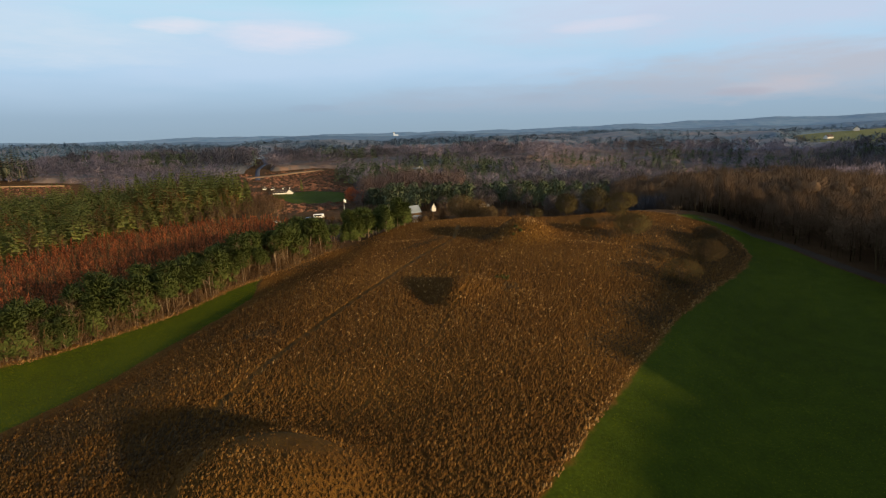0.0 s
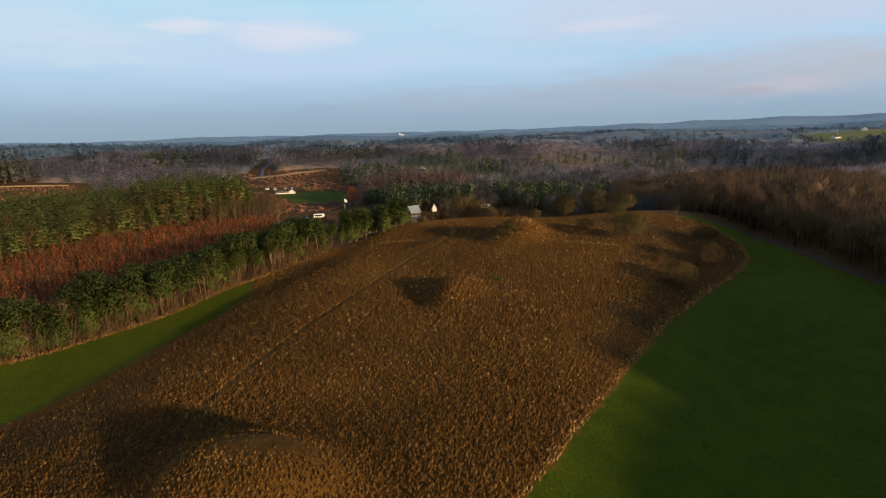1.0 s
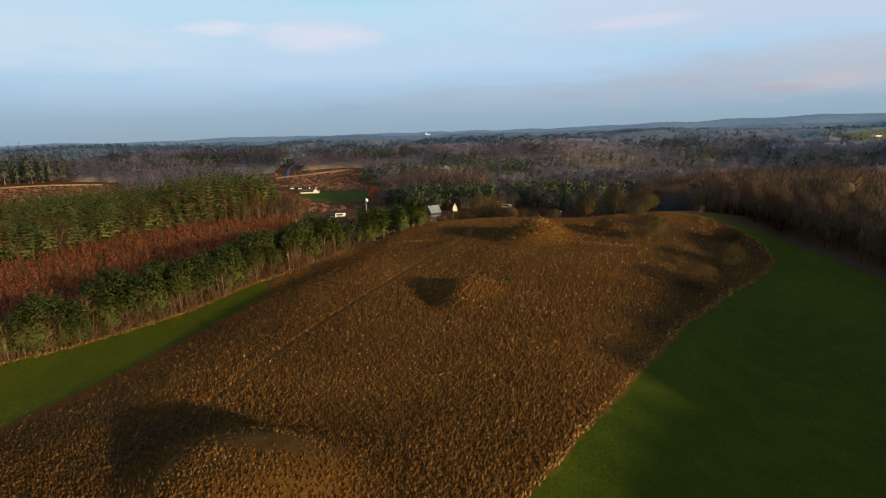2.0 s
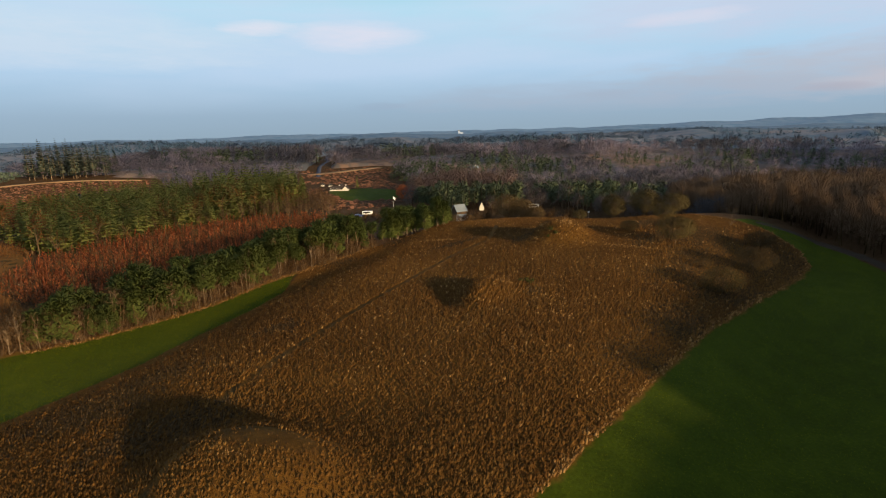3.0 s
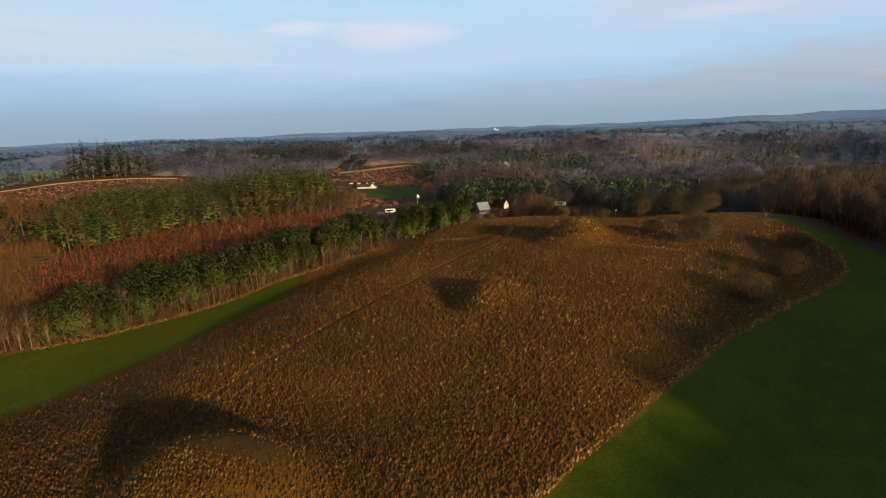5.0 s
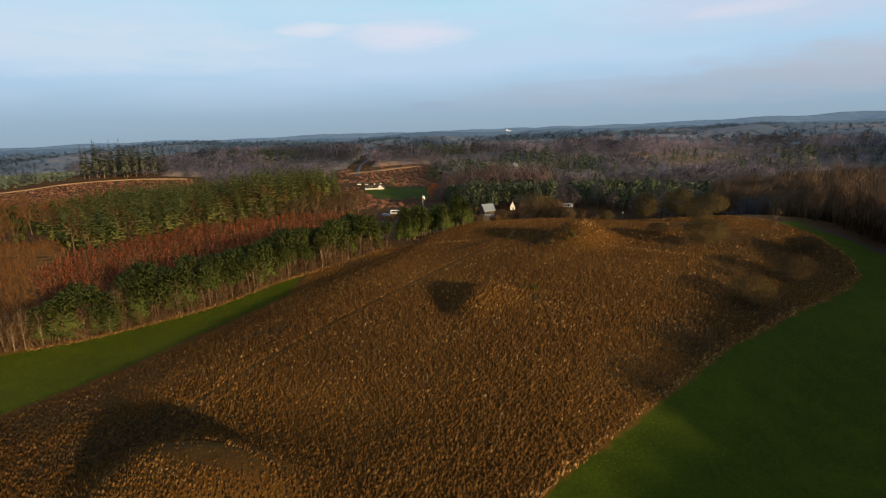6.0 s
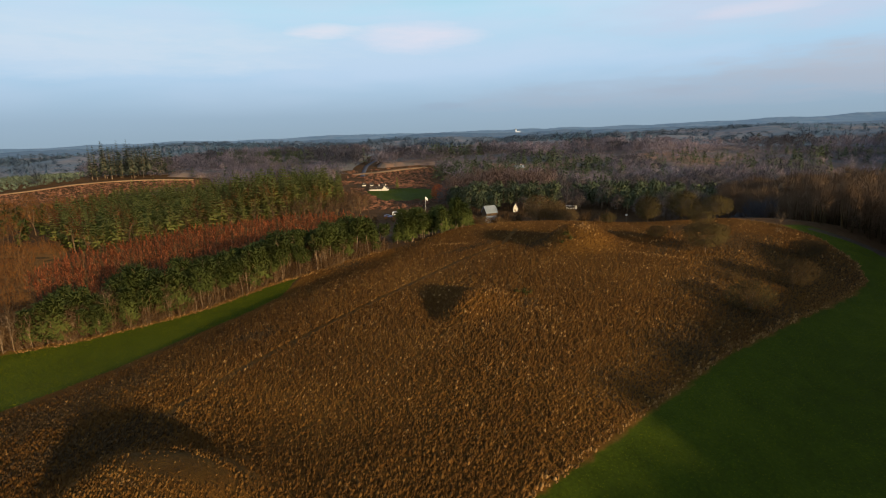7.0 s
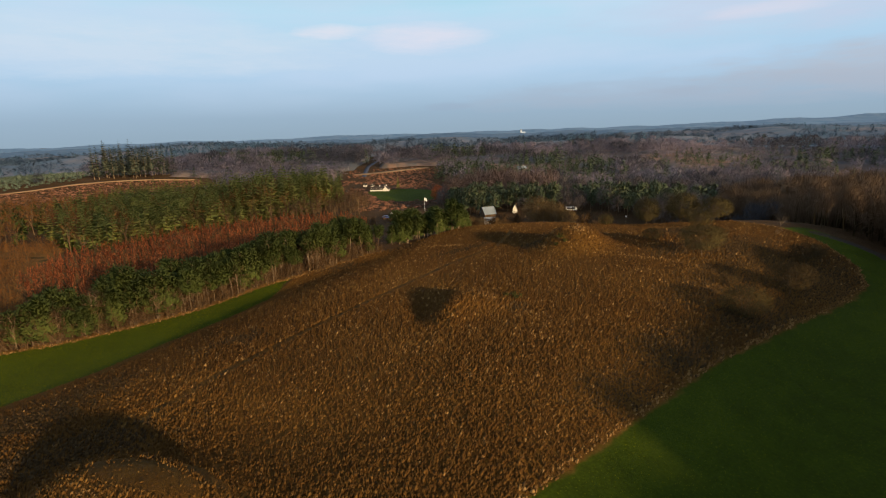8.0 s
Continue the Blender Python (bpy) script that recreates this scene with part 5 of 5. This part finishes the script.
def car(x, y, turn, paint, label, long=4.4, wide=1.75, tall=1.45, van=False, name="car"):
    top = tagged(new(name), label, name)
    top.matrix_basis = pose(x, y, float(height(x, y)), 0, 0, turn)
    l, w = long / 2, wide / 2
    side = [(-l, 0.35), (l, 0.35), (l, 0.75), (l * 0.9, 0.9), (l * 0.45, 0.98), (l * 0.2, tall), (-l * 0.6, tall), (-l * 0.95, 0.95)]
    if van:
        side = [(-l, 0.4), (l, 0.4), (l, 1.1), (l * 0.92, tall), (-l, tall)]
    bm = bmesh.new()
    a, b = [bm.verts.new((px, -w, pz)) for px, pz in side], [bm.verts.new((px, w, pz)) for px, pz in side]
    bm.faces.new(a)
    bm.faces.new(b[::-1])
    for i in range(len(side)):
        bm.faces.new((a[i], b[i], b[(i + 1) % len(side)], a[(i + 1) % len(side)]))
    bmesh.ops.recalc_face_normals(bm, faces=bm.faces)
    bmesh.ops.bevel(bm, geom=list(bm.edges), offset=0.07, segments=2, affect="EDGES")
    solid("body", bm, paint, top)
    for s in (-1, 1):
        block("side_window", GLASS, top, (long * (0.7 if van else 0.42), 0.03, 0.36 if not van else 0.7), (-l * 0.15, s * (w + 0.005), tall - (0.5 if not van else 0.95)))
        for px in (-l * 0.62, l * 0.62):
            wheel = new("wheel")
            wheel.parent = top
            bm = bmesh.new()
            bmesh.ops.create_cone(bm, cap_ends=True, segments=16, radius1=0.33, radius2=0.33, depth=0.2, matrix=pose(px, s * (w - 0.08), 0.33, 90))
            solid("tyre", bm, RUBBER, wheel)
            bm = bmesh.new()
            bmesh.ops.create_cone(bm, cap_ends=True, segments=12, radius1=0.2, radius2=0.2, depth=0.22, matrix=pose(px, s * (w - 0.08), 0.33, 90))
            solid("rim", bm, SLATE, wheel)
    return top


car(-63, 277.5, 8, PAINT, "white minibus parked behind the pines", 5.4, 2.0, 2.2, True, "minibus")
car(25, 299.5, 4, PAINT, "white van parked behind the heath", 5.6, 2.0, 2.2, True, "van")
car(-66.5, 272, 20, BLUEPAINT, "blue car parked beside the minibus")
car(-81, 263.5, 30, PAINT, "white car parked behind the young beeches")


def flag(x, y, tall):
    top = tagged(new("flagpole"), "white flag on a pole among the pines", "flag")
    top.matrix_basis = pose(x, y, float(height(x, y)), 0, 0, 20)
    V, F = tube([(0, 0, 0), (0, 0, tall / 2), (0, 0, tall)], [0.09, 0.075, 0.05], 8)
    part("pole", (V, F), WHITE, top)
    bm = bmesh.new()
    n = 8
    for layer in (0, 0.03):
        for i in range(n + 1):
            for j in range(2):
                px = 0.08 + 1.15 * i / n
                bm.verts.new((px, 0.22 * math.sin(i * 0.9) + layer, tall - 0.1 - j * (1.5 + 0.02 * i) - 0.09 * i))
    v = list(bm.verts)
    m = 2 * (n + 1)
    for i in range(n):
        bm.faces.new((v[2 * i], v[2 * i + 1], v[2 * i + 3], v[2 * i + 2]))
        bm.faces.new((v[m + 2 * i + 2], v[m + 2 * i + 3], v[m + 2 * i + 1], v[m + 2 * i]))
    solid("cloth", bm, CLOTH, top)


flag(-53, 297, 7.6)


def fence(points, label):
    top = tagged(new("fence"), label, "fence")
    for i, (x, y) in enumerate(points):
        block("post", TIMBER, top, (0.14, 0.14, 1.3), (x, y, float(height(x, y)) - 0.2), 0.02)
    for (ax, ay), (bx, by) in zip(points, points[1:]):
        a, b = Vector((ax, ay, float(height(ax, ay)))), Vector((bx, by, float(height(bx, by))))
        for up in (0.5, 0.95):
            V, F = tube([a + Vector((0, 0, up)), (a + b) / 2 + Vector((0, 0, up - 0.02)), b + Vector((0, 0, up))], [0.05, 0.05, 0.05], 5)
            part("rail", (V, F), TIMBER, top)


fence([(-12 + 2.4 * i, 254 + 0.3 * i) for i in range(6)], "brown timber rail fence beside the houses")


def signpost(x, y, tall, face, label, name="signpost"):
    top = tagged(new(name), label, "sign")
    top.matrix_basis = pose(x, y, float(height(x, y)) - 0.2, 0, 0, 10)
    block("post", TIMBER, top, (0.14, 0.14, tall), (0, 0, 0), 0.02)
    if face:
        block("board", WHITE, top, (0.9, 0.05, 0.7), (0, -0.1, tall - 0.8), 0.01)


signpost(48, 257, 4.4, True, "white notice board on a timber post")
signpost(13, 252, 6.5, False, "tall timber post behind the heath", "timber_post")
signpost(26.5, 160.5, 1.0, False, "short timber post on the burial mound", "timber_post")


def build_accents():
    r = np.random.default_rng(41)
    w, f = bare_shrub(r, 2.4, 9, 5, 0.03)
    ob = plant("dead_bush", (("stem", w, TIMBER), ("crown", f, TIMBER)), "pale dead bush at the edge of the meadow", "bush")
    ob.location = (81.5, 182, float(height(81.5, 182)) - 0.05)
    for x, y, h in ((22.0, 155.5, 1.7), (23.2, 154.0, 1.3), (21.2, 153.6, 1.1), (13.8, 118.0, 1.5), (12.5, 117.3, 1.2), (15.0, 118.8, 1.3), (14.3, 116.8, 1.1)):
        w, f = bare_shrub(r, h, 30, 20, 0.05)
        ob = plant("broom_bush", (("stem", w, BARK), ("crown", f, BROOM)), "yellow-green broom bush on the mound", "bush")
        ob.location = (x, y, float(height(x, y)) - 0.05)


build_accents()


# ---- road, sand and the far bank ----
def ribbon(name, line, width, material, label, lift=0.06):
    """A strip laid on the ground along a line."""
    n = 60
    t = np.linspace(0, 1, n)
    x, y = along(line, t)
    dx, dy = np.gradient(x), np.gradient(y)
    k = np.hypot(dx, dy)
    V, F = [], []
    for i in range(n):
        for s in (-0.5, 0.5):
            px, py = x[i] - dy[i] / k[i] * width * s, y[i] + dx[i] / k[i] * width * s
            V.append((px, py, float(height(px, py)) + lift))
        for s in (-0.55, 0.55):
            px, py = x[i] - dy[i] / k[i] * width * s, y[i] + dx[i] / k[i] * width * s
            V.append((px, py, float(height(px, py)) - 0.3))
        if i:
            a = 4 * (i - 1)
            for p, q in ((0, 1), (2, 0), (1, 3)):
                F.append((a + p, a + q, a + 4 + q, a + 4 + p))
    tagged(new(name, sheet(name, V, F, material)), label, "road", kind="structure")


ribbon("road", ROAD, 4, ASPHALT, "blue-grey asphalt road running into the woods", 0.2)
ribbon("sand_bank", SAND_LINE, 9, SAND, "bare sandy bank at the end of the road", 0.4)
ribbon("bank_track", BANK_TRACK, 2.2, SAND, "pale sandy track along the bank", 0.5)
